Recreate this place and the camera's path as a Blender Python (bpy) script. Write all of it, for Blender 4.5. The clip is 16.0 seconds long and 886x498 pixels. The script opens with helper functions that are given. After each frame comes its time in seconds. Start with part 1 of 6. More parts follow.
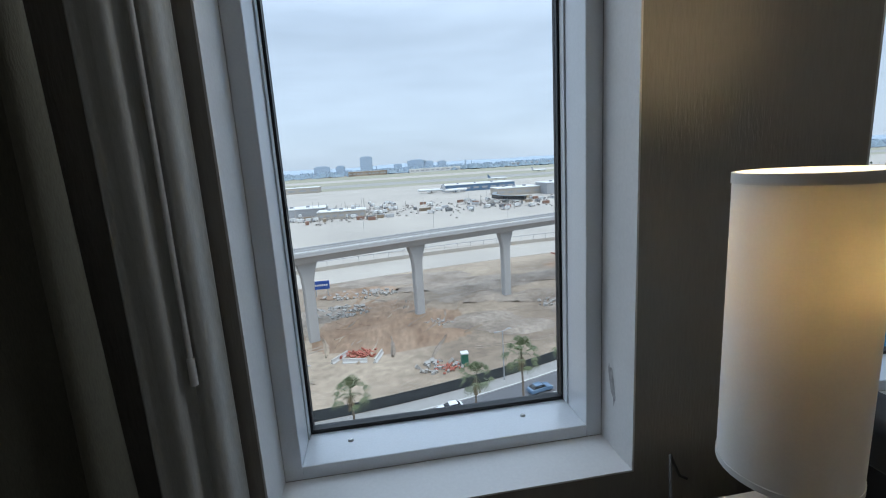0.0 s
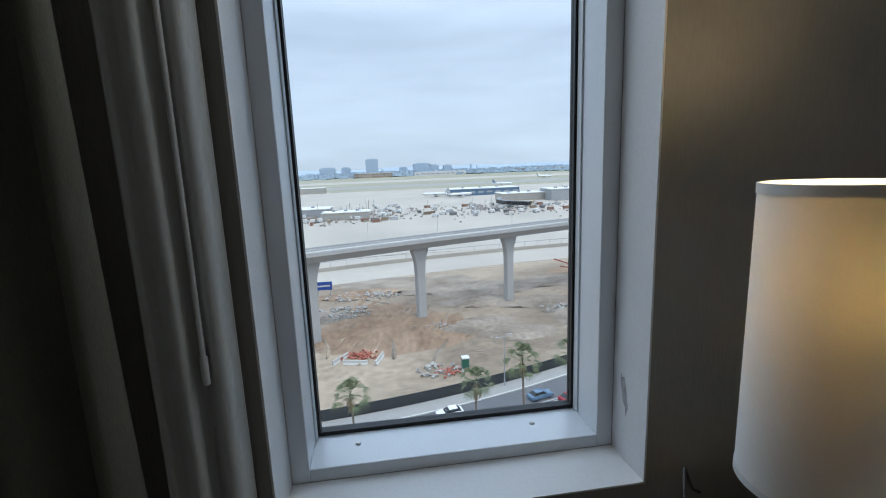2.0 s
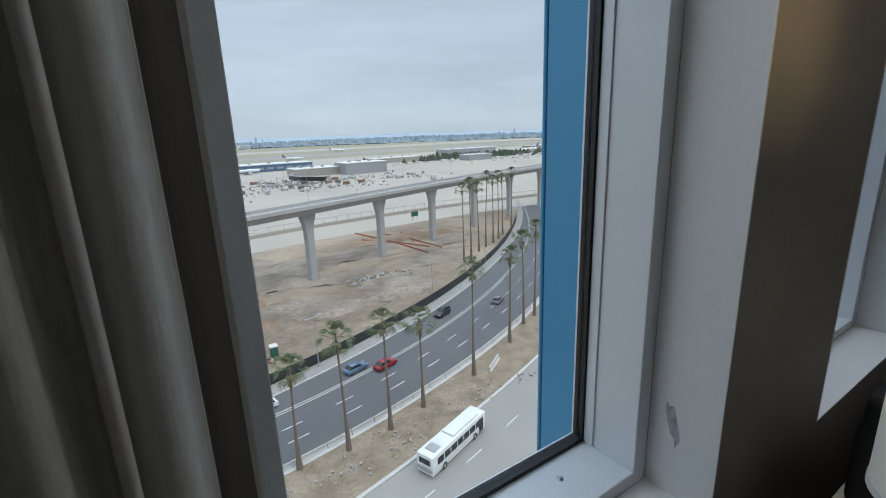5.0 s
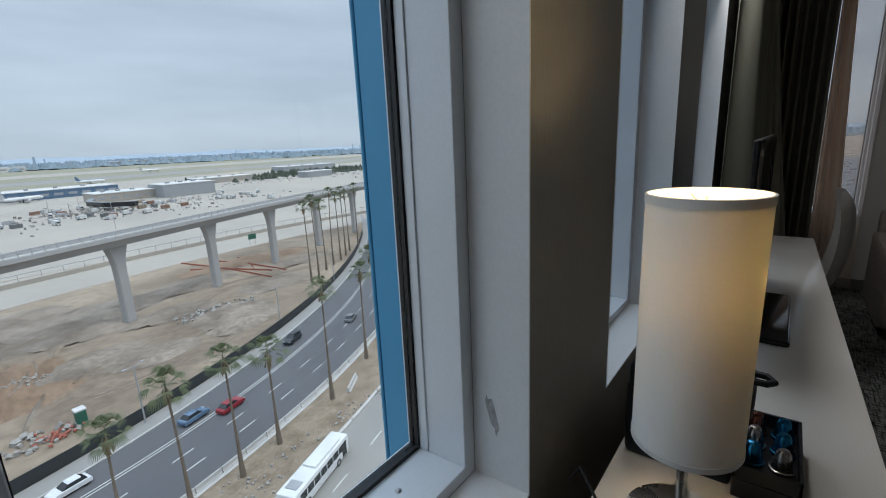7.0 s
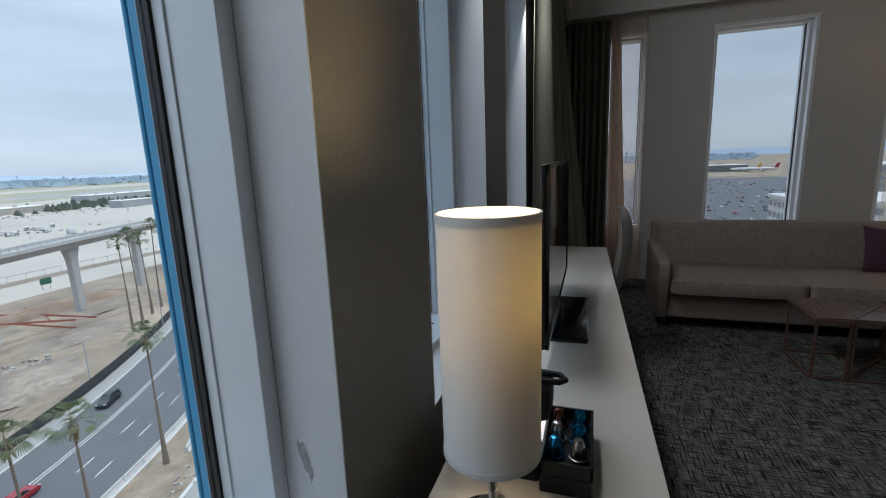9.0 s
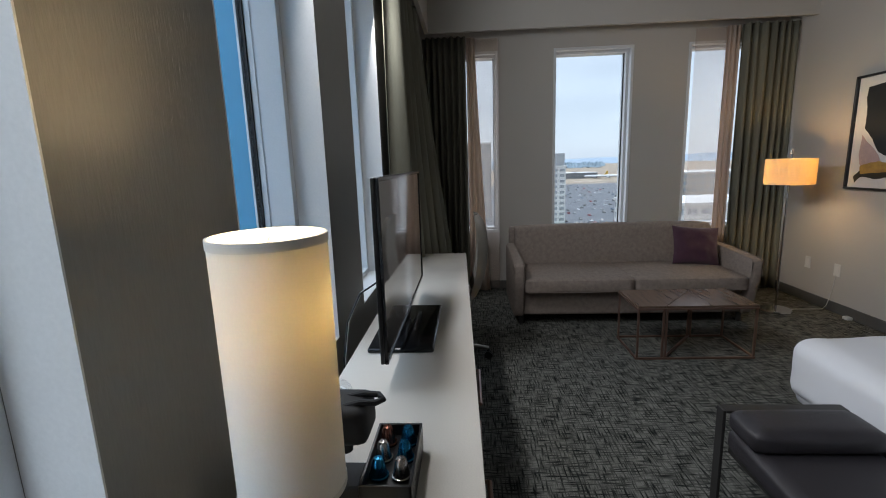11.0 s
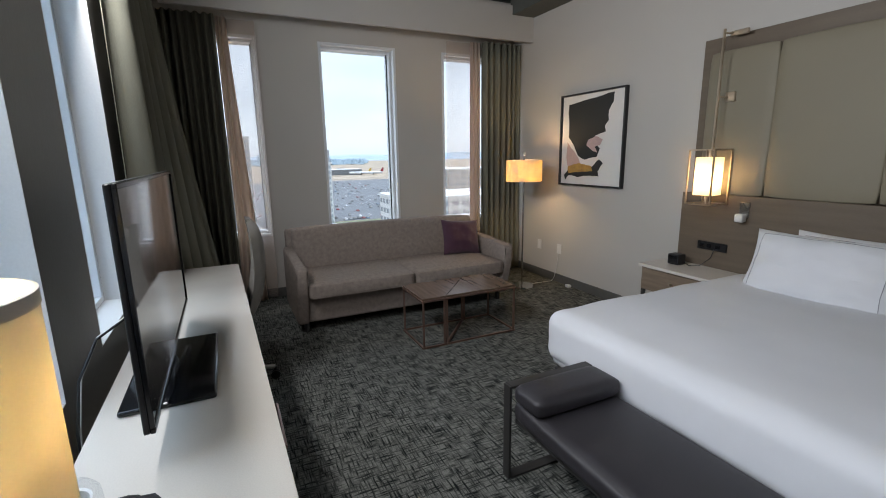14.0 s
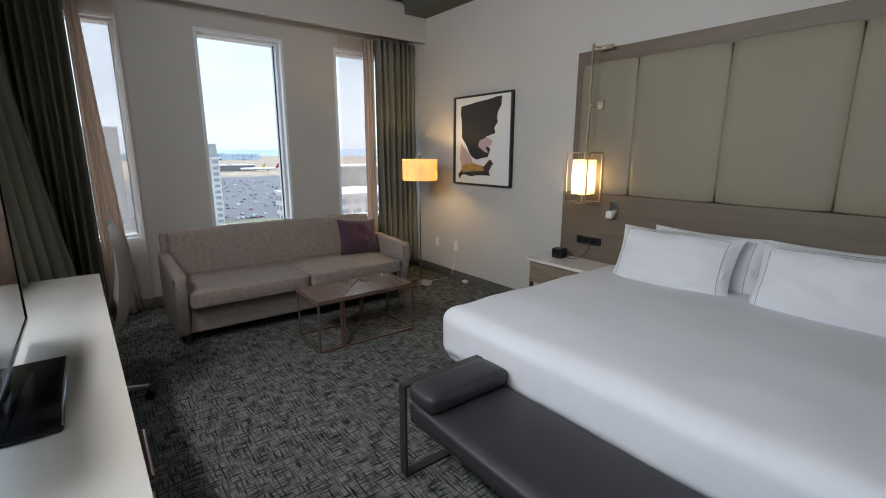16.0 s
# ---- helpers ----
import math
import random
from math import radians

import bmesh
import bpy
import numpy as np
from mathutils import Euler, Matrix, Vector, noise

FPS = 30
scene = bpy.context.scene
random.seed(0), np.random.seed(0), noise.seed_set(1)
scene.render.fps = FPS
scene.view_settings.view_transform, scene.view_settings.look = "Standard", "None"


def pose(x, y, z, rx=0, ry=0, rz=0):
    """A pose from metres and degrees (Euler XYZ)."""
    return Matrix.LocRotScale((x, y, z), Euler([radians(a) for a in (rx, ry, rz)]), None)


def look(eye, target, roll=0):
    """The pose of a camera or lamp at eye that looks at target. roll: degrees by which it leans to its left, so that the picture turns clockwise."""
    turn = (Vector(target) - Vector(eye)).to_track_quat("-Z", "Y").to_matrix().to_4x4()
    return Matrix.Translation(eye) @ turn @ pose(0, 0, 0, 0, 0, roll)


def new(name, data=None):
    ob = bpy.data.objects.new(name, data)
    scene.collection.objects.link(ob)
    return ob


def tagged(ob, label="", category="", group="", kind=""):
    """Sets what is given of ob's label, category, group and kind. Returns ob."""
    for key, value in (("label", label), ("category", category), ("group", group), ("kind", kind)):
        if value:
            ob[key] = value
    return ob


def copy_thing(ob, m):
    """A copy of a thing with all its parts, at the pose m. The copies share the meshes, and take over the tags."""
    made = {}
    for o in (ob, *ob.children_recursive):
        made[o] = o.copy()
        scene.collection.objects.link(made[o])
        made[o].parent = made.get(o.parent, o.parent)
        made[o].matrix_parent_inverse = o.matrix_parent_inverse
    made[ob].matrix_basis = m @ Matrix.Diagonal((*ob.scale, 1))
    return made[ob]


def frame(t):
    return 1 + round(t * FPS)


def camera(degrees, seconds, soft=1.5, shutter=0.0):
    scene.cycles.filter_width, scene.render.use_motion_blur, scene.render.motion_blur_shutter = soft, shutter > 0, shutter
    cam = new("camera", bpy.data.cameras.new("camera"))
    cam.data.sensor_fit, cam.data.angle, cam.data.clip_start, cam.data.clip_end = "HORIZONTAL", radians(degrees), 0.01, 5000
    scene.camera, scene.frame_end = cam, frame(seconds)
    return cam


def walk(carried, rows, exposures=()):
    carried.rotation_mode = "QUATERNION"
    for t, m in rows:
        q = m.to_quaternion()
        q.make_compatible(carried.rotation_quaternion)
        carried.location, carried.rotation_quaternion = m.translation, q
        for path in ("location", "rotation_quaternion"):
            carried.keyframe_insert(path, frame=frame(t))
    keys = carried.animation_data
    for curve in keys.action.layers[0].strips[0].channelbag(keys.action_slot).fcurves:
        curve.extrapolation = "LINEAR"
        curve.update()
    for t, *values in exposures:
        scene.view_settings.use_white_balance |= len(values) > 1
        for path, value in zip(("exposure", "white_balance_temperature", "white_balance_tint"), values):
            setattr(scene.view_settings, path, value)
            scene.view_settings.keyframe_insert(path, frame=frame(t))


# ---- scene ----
cam = camera(88.7, 16.0, 1.0)
PATH = [
    (0, (0.373, -0.006, 1.429), (0.653, 1.938, 1.055), -3.5),
    (0.5, (0.358, -0.006, 1.43), (0.615, 1.944, 1.064), -3.2),
    (1, (0.356, -0.01, 1.428), (0.599, 1.942, 1.066), -2.9),
    (1.5, (0.353, -0.003, 1.434), (0.595, 1.947, 1.062), -2.3),
    (2, (0.352, 0.004, 1.429), (0.619, 1.954, 1.072), -2.2),
    (2.5, (0.295, 0.07, 1.433), (0.637, 2.01, 1.087), -2.7),
    (3, (0.211, 0.199, 1.445), (0.725, 2.09, 1.046), -1.1),
    (5.5, (0.095, 0.471, 1.479), (1.303, 1.993, 1.005), -2.6),
    (6, (0.111, 0.459, 1.45), (1.482, 1.848, 1.011), -2.5),
    (6.5, (0.132, 0.434, 1.488), (1.594, 1.712, 1.009), -2.3),
    (7, (0.136, 0.419, 1.485), (1.683, 1.599, 1.026), -2.5),
    (7.5, (0.137, 0.412, 1.49), (1.756, 1.495, 1.035), -2.3),
    (8, (0.157, 0.408, 1.492), (1.85, 1.374, 1.045), -2.1),
    (8.5, (0.165, 0.387, 1.485), (1.946, 1.196, 1.07), -2.0),
    (9, (0.21, 0.351, 1.476), (2.073, 0.971, 1.095), -2.2),
    (9.5, (0.18, 0.323, 1.49), (2.091, 0.783, 1.121), -2.3),
    (12, (0.371, 0.166, 1.481), (2.329, 0.059, 1.09), -1.5),
    (12.5, (0.417, 0.178, 1.469), (2.358, -0.081, 1.061), -1.4),
    (13, (0.455, 0.222, 1.488), (2.354, -0.247, 1.071), -1.3),
    (13.5, (0.455, 0.248, 1.496), (2.292, -0.424, 1.079), -1.1),
    (14, (0.437, 0.263, 1.504), (2.207, -0.575, 1.097), -0.9),
    (14.5, (0.425, 0.248, 1.508), (2.125, -0.722, 1.097), -0.6),
    (15, (0.42, 0.239, 1.512), (2.055, -0.836, 1.096), -0.3),
    (15.5, (0.41, 0.22, 1.516), (1.995, -0.925, 1.097), -0.2),
    (16, (0.409, 0.213, 1.519), (1.955, -0.984, 1.098), 0.1),
]
EXPOSURES = [(0, 0.2, 6300, 10), (3.0, 0.2, 6300, 10), (5.5, -0.06, 6750, 10), (7.0, -0.08, 6550, 10), (8.6, 0.0, 6300, 10), (9.5, 0.5, 6550, 10), (9.7, 0.58, 6550, 10), (11.8, 1.1, 6500, 10), (12.5, 1.2, 6500, 10), (14.0, 1.36, 6500, 10), (16, 1.4, 6500, 10)]
walk(cam, [(t, look(eye, target, roll)) for t, eye, target, roll in PATH], EXPOSURES)

# ---- world and sun: an overcast sky with faint bands of cloud ----
def make_world():
    w = bpy.data.worlds.new("overcast_sky")
    w.use_nodes = True
    nt = w.node_tree
    nt.nodes.clear()
    n = nt.nodes.new
    L = nt.links.new
    out = n("ShaderNodeOutputWorld")
    bg = n("ShaderNodeBackground")
    sky = n("ShaderNodeTexSky")
    sky.sky_type = "NISHITA"
    sky.sun_disc = False
    sky.sun_elevation = radians(52)
    sky.sun_rotation = radians(150)
    dim = n("ShaderNodeVectorMath")
    dim.operation = "SCALE"
    dim.inputs["Scale"].default_value = 0.10
    L(sky.outputs["Color"], dim.inputs[0])
    tc = n("ShaderNodeTexCoord")
    mp = n("ShaderNodeMapping")
    mp.inputs["Scale"].default_value = (1.0, 1.0, 6.0)
    L(tc.outputs["Generated"], mp.inputs["Vector"])
    no = n("ShaderNodeTexNoise")
    no.inputs["Scale"].default_value = 2.2
    no.inputs["Detail"].default_value = 6
    no.inputs["Roughness"].default_value = 0.55
    L(mp.outputs["Vector"], no.inputs["Vector"])
    ramp = n("ShaderNodeValToRGB")
    ramp.color_ramp.elements[0].position = 0.32
    ramp.color_ramp.elements[0].color = (0.52, 0.61, 0.735, 1)
    ramp.color_ramp.elements[1].position = 0.66
    ramp.color_ramp.elements[1].color = (0.655, 0.755, 0.89, 1)
    L(no.outputs["Fac"], ramp.inputs["Fac"])
    mix = n("ShaderNodeMixRGB")
    mix.inputs["Fac"].default_value = 0.86
    L(dim.outputs["Vector"], mix.inputs["Color1"])
    L(ramp.outputs["Color"], mix.inputs["Color2"])
    L(mix.outputs["Color"], bg.inputs["Color"])
    # an overcast sky is brightest overhead
    sep = n("ShaderNodeSeparateXYZ")
    L(tc.outputs["Generated"], sep.inputs["Vector"])
    rise = n("ShaderNodeMapRange")
    rise.inputs["From Min"].default_value = 0.25
    rise.inputs["From Max"].default_value = 0.95
    rise.inputs["To Min"].default_value = 1.08
    rise.inputs["To Max"].default_value = 3.2
    L(sep.outputs["Z"], rise.inputs["Value"])
    L(rise.outputs["Result"], bg.inputs["Strength"])
    L(bg.outputs["Background"], out.inputs["Surface"])
    scene.world = w


make_world()
sun_data = bpy.data.lights.new("sun", "SUN")
sun_data.energy = 1.1
sun_data.angle = radians(30)
sun_data.color = (1.0, 0.90, 0.78)
sun = new("sun", sun_data)
sun.matrix_world = look((20, -30, 60), (0, 0, 0))

# area lamps added at the airfield windows' upper parts to boost the daylight
for x0, x1, watts in ((0.18, 0.81, 7), (1.40, 2.04, 10), (2.62, 3.25, 13)):
    d = bpy.data.lights.new("window_daylight", "AREA")
    d.shape, d.size, d.size_y = "RECTANGLE", x1 - x0, 0.32
    d.energy = watts
    d.color = (0.96, 0.97, 1.0)
    o = new("window_daylight", d)
    o.matrix_world = look(((x0 + x1) / 2, 0.765, 2.46), ((x0 + x1) / 2, -1.1, 2.05))


# ---- materials ----
def mat(name, c1, c2=None, rough=0.6, scale=6.0, fine=90.0, grain=0.08, bump=0.0, metal=0.0, spec=0.5,
        stretch=(1, 1, 1), sheen=0.0, emit=None, contrast=0.25):
    """A surface with broad and fine variation between two colours, in world metres."""
    m = bpy.data.materials.new(name)
    m.use_nodes = True
    nt = m.node_tree
    n, L = nt.nodes.new, nt.links.new
    b = nt.nodes["Principled BSDF"]
    c2 = c2 or tuple(v * 0.82 for v in c1)
    geo = n("ShaderNodeNewGeometry")
    mp = n("ShaderNodeMapping")
    mp.inputs["Scale"].default_value = stretch
    L(geo.outputs["Position"], mp.inputs["Vector"])
    big = n("ShaderNodeTexNoise")
    big.inputs["Scale"].default_value = scale
    big.inputs["Detail"].default_value = 5
    L(mp.outputs["Vector"], big.inputs["Vector"])
    ramp = n("ShaderNodeValToRGB")
    ramp.color_ramp.elements[0].position = 0.5 - contrast
    ramp.color_ramp.elements[1].position = 0.5 + contrast
    ramp.color_ramp.elements[0].color = (*c2, 1)
    ramp.color_ramp.elements[1].color = (*c1, 1)
    L(big.outputs["Fac"], ramp.inputs["Fac"])
    small = n("ShaderNodeTexNoise")
    small.inputs["Scale"].default_value = fine
    small.inputs["Detail"].default_value = 3
    L(mp.outputs["Vector"], small.inputs["Vector"])
    mr = n("ShaderNodeMapRange")
    mr.inputs["From Min"].default_value = 0.25
    mr.inputs["From Max"].default_value = 0.75
    mr.inputs["To Min"].default_value = 1 - grain
    mr.inputs["To Max"].default_value = 1 + grain
    L(small.outputs["Fac"], mr.inputs["Value"])
    mul = n("ShaderNodeVectorMath")
    mul.operation = "SCALE"
    L(ramp.outputs["Color"], mul.inputs[0])
    L(mr.outputs["Result"], mul.inputs["Scale"])
    L(mul.outputs["Vector"], b.inputs["Base Color"])
    b.inputs["Roughness"].default_value = rough
    b.inputs["Metallic"].default_value = metal
    b.inputs["Specular IOR Level"].default_value = spec
    if sheen:
        b.inputs["Sheen Weight"].default_value = sheen
    rr = n("ShaderNodeMapRange")
    rr.inputs["To Min"].default_value = max(0.02, rough - 0.06)
    rr.inputs["To Max"].default_value = min(1.0, rough + 0.06)
    L(big.outputs["Fac"], rr.inputs["Value"])
    L(rr.outputs["Result"], b.inputs["Roughness"])
    if bump:
        bp = n("ShaderNodeBump")
        bp.inputs["Strength"].default_value = bump
        bp.inputs["Distance"].default_value = 0.004
        L(small.outputs["Fac"], bp.inputs["Height"])
        L(bp.outputs["Normal"], b.inputs["Normal"])
    if emit:
        b.inputs["Emission Color"].default_value = (*emit[:3], 1)
        b.inputs["Emission Strength"].default_value = emit[3]
    return m


def glass_mat(name, tint=(0.93, 0.96, 0.97)):
    """Thin clear glazing: passes light, with a faint reflection."""
    m = bpy.data.materials.new(name)
    m.use_nodes = True
    nt = m.node_tree
    nt.nodes.clear()
    n, L = nt.nodes.new, nt.links.new
    out = n("ShaderNodeOutputMaterial")
    tr = n("ShaderNodeBsdfTransparent")
    tr.inputs["Color"].default_value = (*tint, 1)
    gl = n("ShaderNodeBsdfGlossy")
    gl.inputs["Roughness"].default_value = 0.0
    lw = n("ShaderNodeLayerWeight")
    lw.inputs["Blend"].default_value = 0.5
    pw = n("ShaderNodeMath")
    pw.operation = "POWER"
    pw.inputs[1].default_value = 5.0
    L(lw.outputs["Facing"], pw.inputs[0])
    fr = n("ShaderNodeMapRange")
    fr.inputs["To Min"].default_value = 0.015
    fr.inputs["To Max"].default_value = 0.35
    L(pw.outputs["Value"], fr.inputs["Value"])
    mx = n("ShaderNodeMixShader")
    L(fr.outputs["Result"], mx.inputs["Fac"])
    L(tr.outputs["BSDF"], mx.inputs[1])
    L(gl.outputs["BSDF"], mx.inputs[2])
    L(mx.outputs["Shader"], out.inputs["Surface"])
    return m


def fabric_light(name, col, through_col, amount=0.5, open_weave=0.0):
    """Cloth that lets some light through: lamp shades, sheer curtains."""
    m = bpy.data.materials.new(name)
    m.use_nodes = True
    nt = m.node_tree
    nt.nodes.clear()
    n, L = nt.nodes.new, nt.links.new
    out = n("ShaderNodeOutputMaterial")
    d = n("ShaderNodeBsdfDiffuse")
    t = n("ShaderNodeBsdfTranslucent")
    geo = n("ShaderNodeNewGeometry")
    no = n("ShaderNodeTexNoise")
    no.inputs["Scale"].default_value = 260
    L(geo.outputs["Position"], no.inputs["Vector"])
    ramp = n("ShaderNodeValToRGB")
    ramp.color_ramp.elements[0].color = (*[v * 0.92 for v in col], 1)
    ramp.color_ramp.elements[1].color = (*col, 1)
    L(no.outputs["Fac"], ramp.inputs["Fac"])
    L(ramp.outputs["Color"], d.inputs["Color"])
    t.inputs["Color"].default_value = (*through_col, 1)
    mx = n("ShaderNodeMixShader")
    mx.inputs["Fac"].default_value = amount
    L(d.outputs["BSDF"], mx.inputs[1])
    L(t.outputs["BSDF"], mx.inputs[2])
    if open_weave:
        tr = n("ShaderNodeBsdfTransparent")
        tr.inputs["Color"].default_value = (1.0, 0.97, 0.95, 1)
        mo = n("ShaderNodeMixShader")
        mo.inputs["Fac"].default_value = open_weave
        L(mx.outputs["Shader"], mo.inputs[1])
        L(tr.outputs["BSDF"], mo.inputs[2])
        mx = mo
    L(mx.outputs["Shader"], out.inputs["Surface"])
    return m


def carpet_mat():
    """Dark loop carpet, with short light and dark strokes woven crosswise in patches."""
    m = bpy.data.materials.new("woven_carpet")
    m.use_nodes = True
    nt = m.node_tree
    n, L = nt.nodes.new, nt.links.new
    b = nt.nodes["Principled BSDF"]
    geo = n("ShaderNodeNewGeometry")
    strokes = []
    for sx, sy in ((10, 95), (95, 10)):
        mp = n("ShaderNodeMapping")
        mp.inputs["Scale"].default_value = (sx, sy, 1)
        mp.inputs["Rotation"].default_value = (0, 0, radians(2))
        L(geo.outputs["Position"], mp.inputs["Vector"])
        no = n("ShaderNodeTexNoise")
        no.inputs["Scale"].default_value = 1.0
        no.inputs["Detail"].default_value = 2
        L(mp.outputs["Vector"], no.inputs["Vector"])
        strokes.append(no)
    patch = n("ShaderNodeTexNoise")
    patch.inputs["Scale"].default_value = 11
    patch.inputs["Detail"].default_value = 1
    L(geo.outputs["Position"], patch.inputs["Vector"])
    step = n("ShaderNodeMapRange")
    step.inputs["From Min"].default_value = 0.36
    step.inputs["From Max"].default_value = 0.64
    L(patch.outputs["Fac"], step.inputs["Value"])
    both = n("ShaderNodeMath")
    both.operation = "MINIMUM"
    L(strokes[0].outputs["Fac"], both.inputs[0])
    L(strokes[1].outputs["Fac"], both.inputs[1])
    tone = n("ShaderNodeMath")
    tone.operation = "MULTIPLY_ADD"
    tone.inputs[1].default_value = 0.05
    L(step.outputs["Result"], tone.inputs[0])
    L(both.outputs["Value"], tone.inputs[2])
    mx = tone
    ramp = n("ShaderNodeValToRGB")
    e = ramp.color_ramp.elements
    e[0].position, e[0].color = 0.35, (0.012, 0.014, 0.014, 1)
    e[1].position, e[1].color = 0.60, (0.20, 0.20, 0.185, 1)
    mid = ramp.color_ramp.elements.new(0.46)
    mid.color = (0.080, 0.083, 0.076, 1)
    L(mx.outputs[0], ramp.inputs["Fac"])
    L(ramp.outputs["Color"], b.inputs["Base Color"])
    b.inputs["Roughness"].default_value = 0.95
    b.inputs["Specular IOR Level"].default_value = 0.1
    bp = n("ShaderNodeBump")
    bp.inputs["Strength"].default_value = 0.5
    bp.inputs["Distance"].default_value = 0.004
    L(mx.outputs[0], bp.inputs["Height"])
    L(bp.outputs["Normal"], b.inputs["Normal"])
    return m


M = {}
M["wall"] = mat("painted_wall", (0.50, 0.48, 0.45), (0.47, 0.45, 0.42), 0.75, 1.2, 160, 0.03, 0.15)
M["brown_wall"] = mat("taupe_wallcovering", (0.31, 0.295, 0.265), (0.28, 0.265, 0.24), 0.6, 1.5, 220, 0.05, 0.2, stretch=(1, 1, 0.15))
M["reveal"] = mat("reveal_paint", (0.80, 0.79, 0.775), (0.76, 0.75, 0.735), 0.6, 2, 120, 0.03, 0.1)
M["alu"] = mat("window_aluminium", (0.76, 0.78, 0.80), (0.71, 0.73, 0.75), 0.36, 3, 200, 0.03, metal=0.12)
M["gasket"] = mat("black_gasket", (0.012, 0.012, 0.013), rough=0.5)
M["glass"] = glass_mat("window_glass")
# dark tint added to hold down the bright view past the sofa
M["dimmed_pane"] = glass_mat("view_dimming_glass", (0.76, 0.78, 0.79))
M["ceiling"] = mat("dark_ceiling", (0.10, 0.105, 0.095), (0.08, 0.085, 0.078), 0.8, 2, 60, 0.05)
M["carpet"] = carpet_mat()
M["base"] = mat("grey_baseboard", (0.11, 0.11, 0.105), rough=0.5)
M["blue"] = mat("blue_cladding", (0.045, 0.275, 0.49), (0.04, 0.255, 0.455), 0.35, 1, 30, 0.02)
M["curtain"] = mat("drape_cloth", (0.190, 0.186, 0.146), (0.140, 0.137, 0.106), 0.9, 8, 500, 0.12, 0.2, spec=0.15, stretch=(1, 1, 0.2))
M["lining"] = mat("drape_lining", (0.64, 0.65, 0.62), (0.55, 0.56, 0.535), 0.9, 8, 400, 0.08, 0.1, spec=0.15, stretch=(1, 1, 0.2))
M["sheer"] = fabric_light("sheer_cloth", (0.70, 0.60, 0.52), (0.72, 0.60, 0.50), 0.5)
M["veil"] = fabric_light("window_veil", (0.78, 0.72, 0.68), (0.80, 0.72, 0.67), 0.6, 0.80)
M["shade"] = fabric_light("shade_linen", (0.86, 0.85, 0.83), (0.97, 0.86, 0.60), 0.135)
M["hem"] = fabric_light("hem_linen", (0.74, 0.73, 0.70), (0.95, 0.84, 0.6), 0.10)
M["shade2"] = fabric_light("drum_linen", (0.82, 0.78, 0.70), (0.95, 0.74, 0.38), 0.45)
M["steel"] = mat("brushed_steel", (0.60, 0.59, 0.57), rough=0.28, metal=1.0, fine=300, grain=0.05)
M["chrome"] = mat("polished_chrome", (0.62, 0.62, 0.62), rough=0.10, metal=1.0, grain=0.01)
M["bronze"] = mat("copper_bronze", (0.31, 0.195, 0.155), (0.25, 0.155, 0.125), 0.30, 8, 200, 0.06, metal=0.75)
M["brass"] = mat("champagne_metal", (0.60, 0.50, 0.38), rough=0.32, metal=0.9)
M["desk"] = mat("cream_quartz", (0.66, 0.62, 0.56), (0.62, 0.58, 0.525), 0.17, 3, 240, 0.04)
M["wood"] = mat("taupe_wood", (0.25, 0.19, 0.135), (0.17, 0.125, 0.09), 0.45, 5, 120, 0.12, 0.1, stretch=(0.6, 8, 8))
M["dark_wood"] = mat("headboard_wood", (0.150, 0.115, 0.082), (0.110, 0.084, 0.060), 0.5, 4, 120, 0.1, 0.1, stretch=(0.5, 6, 6))
M["hb"] = mat("headboard_vinyl", (0.228, 0.200, 0.142), (0.205, 0.178, 0.126), 0.55, 2, 380, 0.06, 0.25)
M["sofa"] = mat("sofa_tweed", (0.315, 0.262, 0.230), (0.230, 0.190, 0.167), 0.95, 30, 700, 0.22, 0.4, spec=0.15)
M["plum"] = mat("plum_velvet", (0.06, 0.018, 0.04), (0.045, 0.012, 0.03), 0.8, 10, 500, 0.15, 0.2, sheen=0.3)
M["linen"] = mat("white_linen", (0.70, 0.71, 0.74), (0.66, 0.67, 0.70), 0.85, 4, 600, 0.03, 0.12, spec=0.2)
M["piping"] = mat("grey_piping", (0.30, 0.31, 0.34), rough=0.8)
M["leather"] = mat("aubergine_leather", (0.036, 0.033, 0.038), (0.026, 0.024, 0.028), 0.45, 12, 500, 0.1, 0.25)
M["iron"] = mat("dark_iron", (0.055, 0.053, 0.052), rough=0.42, metal=0.4)
M["black"] = mat("black_plastic", (0.012, 0.012, 0.013), rough=0.35)
M["screen"] = mat("screen_glass", (0.008, 0.008, 0.010), rough=0.02, grain=0.01, spec=0.9)
for nd in M["screen"].node_tree.nodes:
    if nd.type == "BSDF_PRINCIPLED":
        nd.inputs["IOR"].default_value = 4.0
M["gloss"] = mat("gloss_black", (0.010, 0.011, 0.013), rough=0.12, grain=0.01)
M["white_pl"] = mat("white_plastic", (0.75, 0.75, 0.73), rough=0.4)
M["paper"] = mat("art_paper", (0.74, 0.73, 0.71), (0.70, 0.69, 0.68), 0.6, 3, 200, 0.02)
M["art_black"] = mat("art_charcoal", (0.022, 0.025, 0.026), rough=0.6)
M["art_pink"] = mat("art_blush", (0.55, 0.40, 0.38), (0.45, 0.33, 0.33), 0.6, 25, 90, 0.1)
M["art_gold"] = mat("art_ochre", (0.50, 0.33, 0.08), (0.30, 0.17, 0.05), 0.6, 20, 90, 0.1)
M["chairback"] = mat("chair_cloth", (0.33, 0.31, 0.28), (0.29, 0.27, 0.245), 0.9, 20, 600, 0.1, 0.3)
M["tabletop"] = mat("walnut_veneer", (0.17, 0.115, 0.085), (0.115, 0.075, 0.055), 0.24, 4, 150, 0.1, stretch=(1, 9, 1))


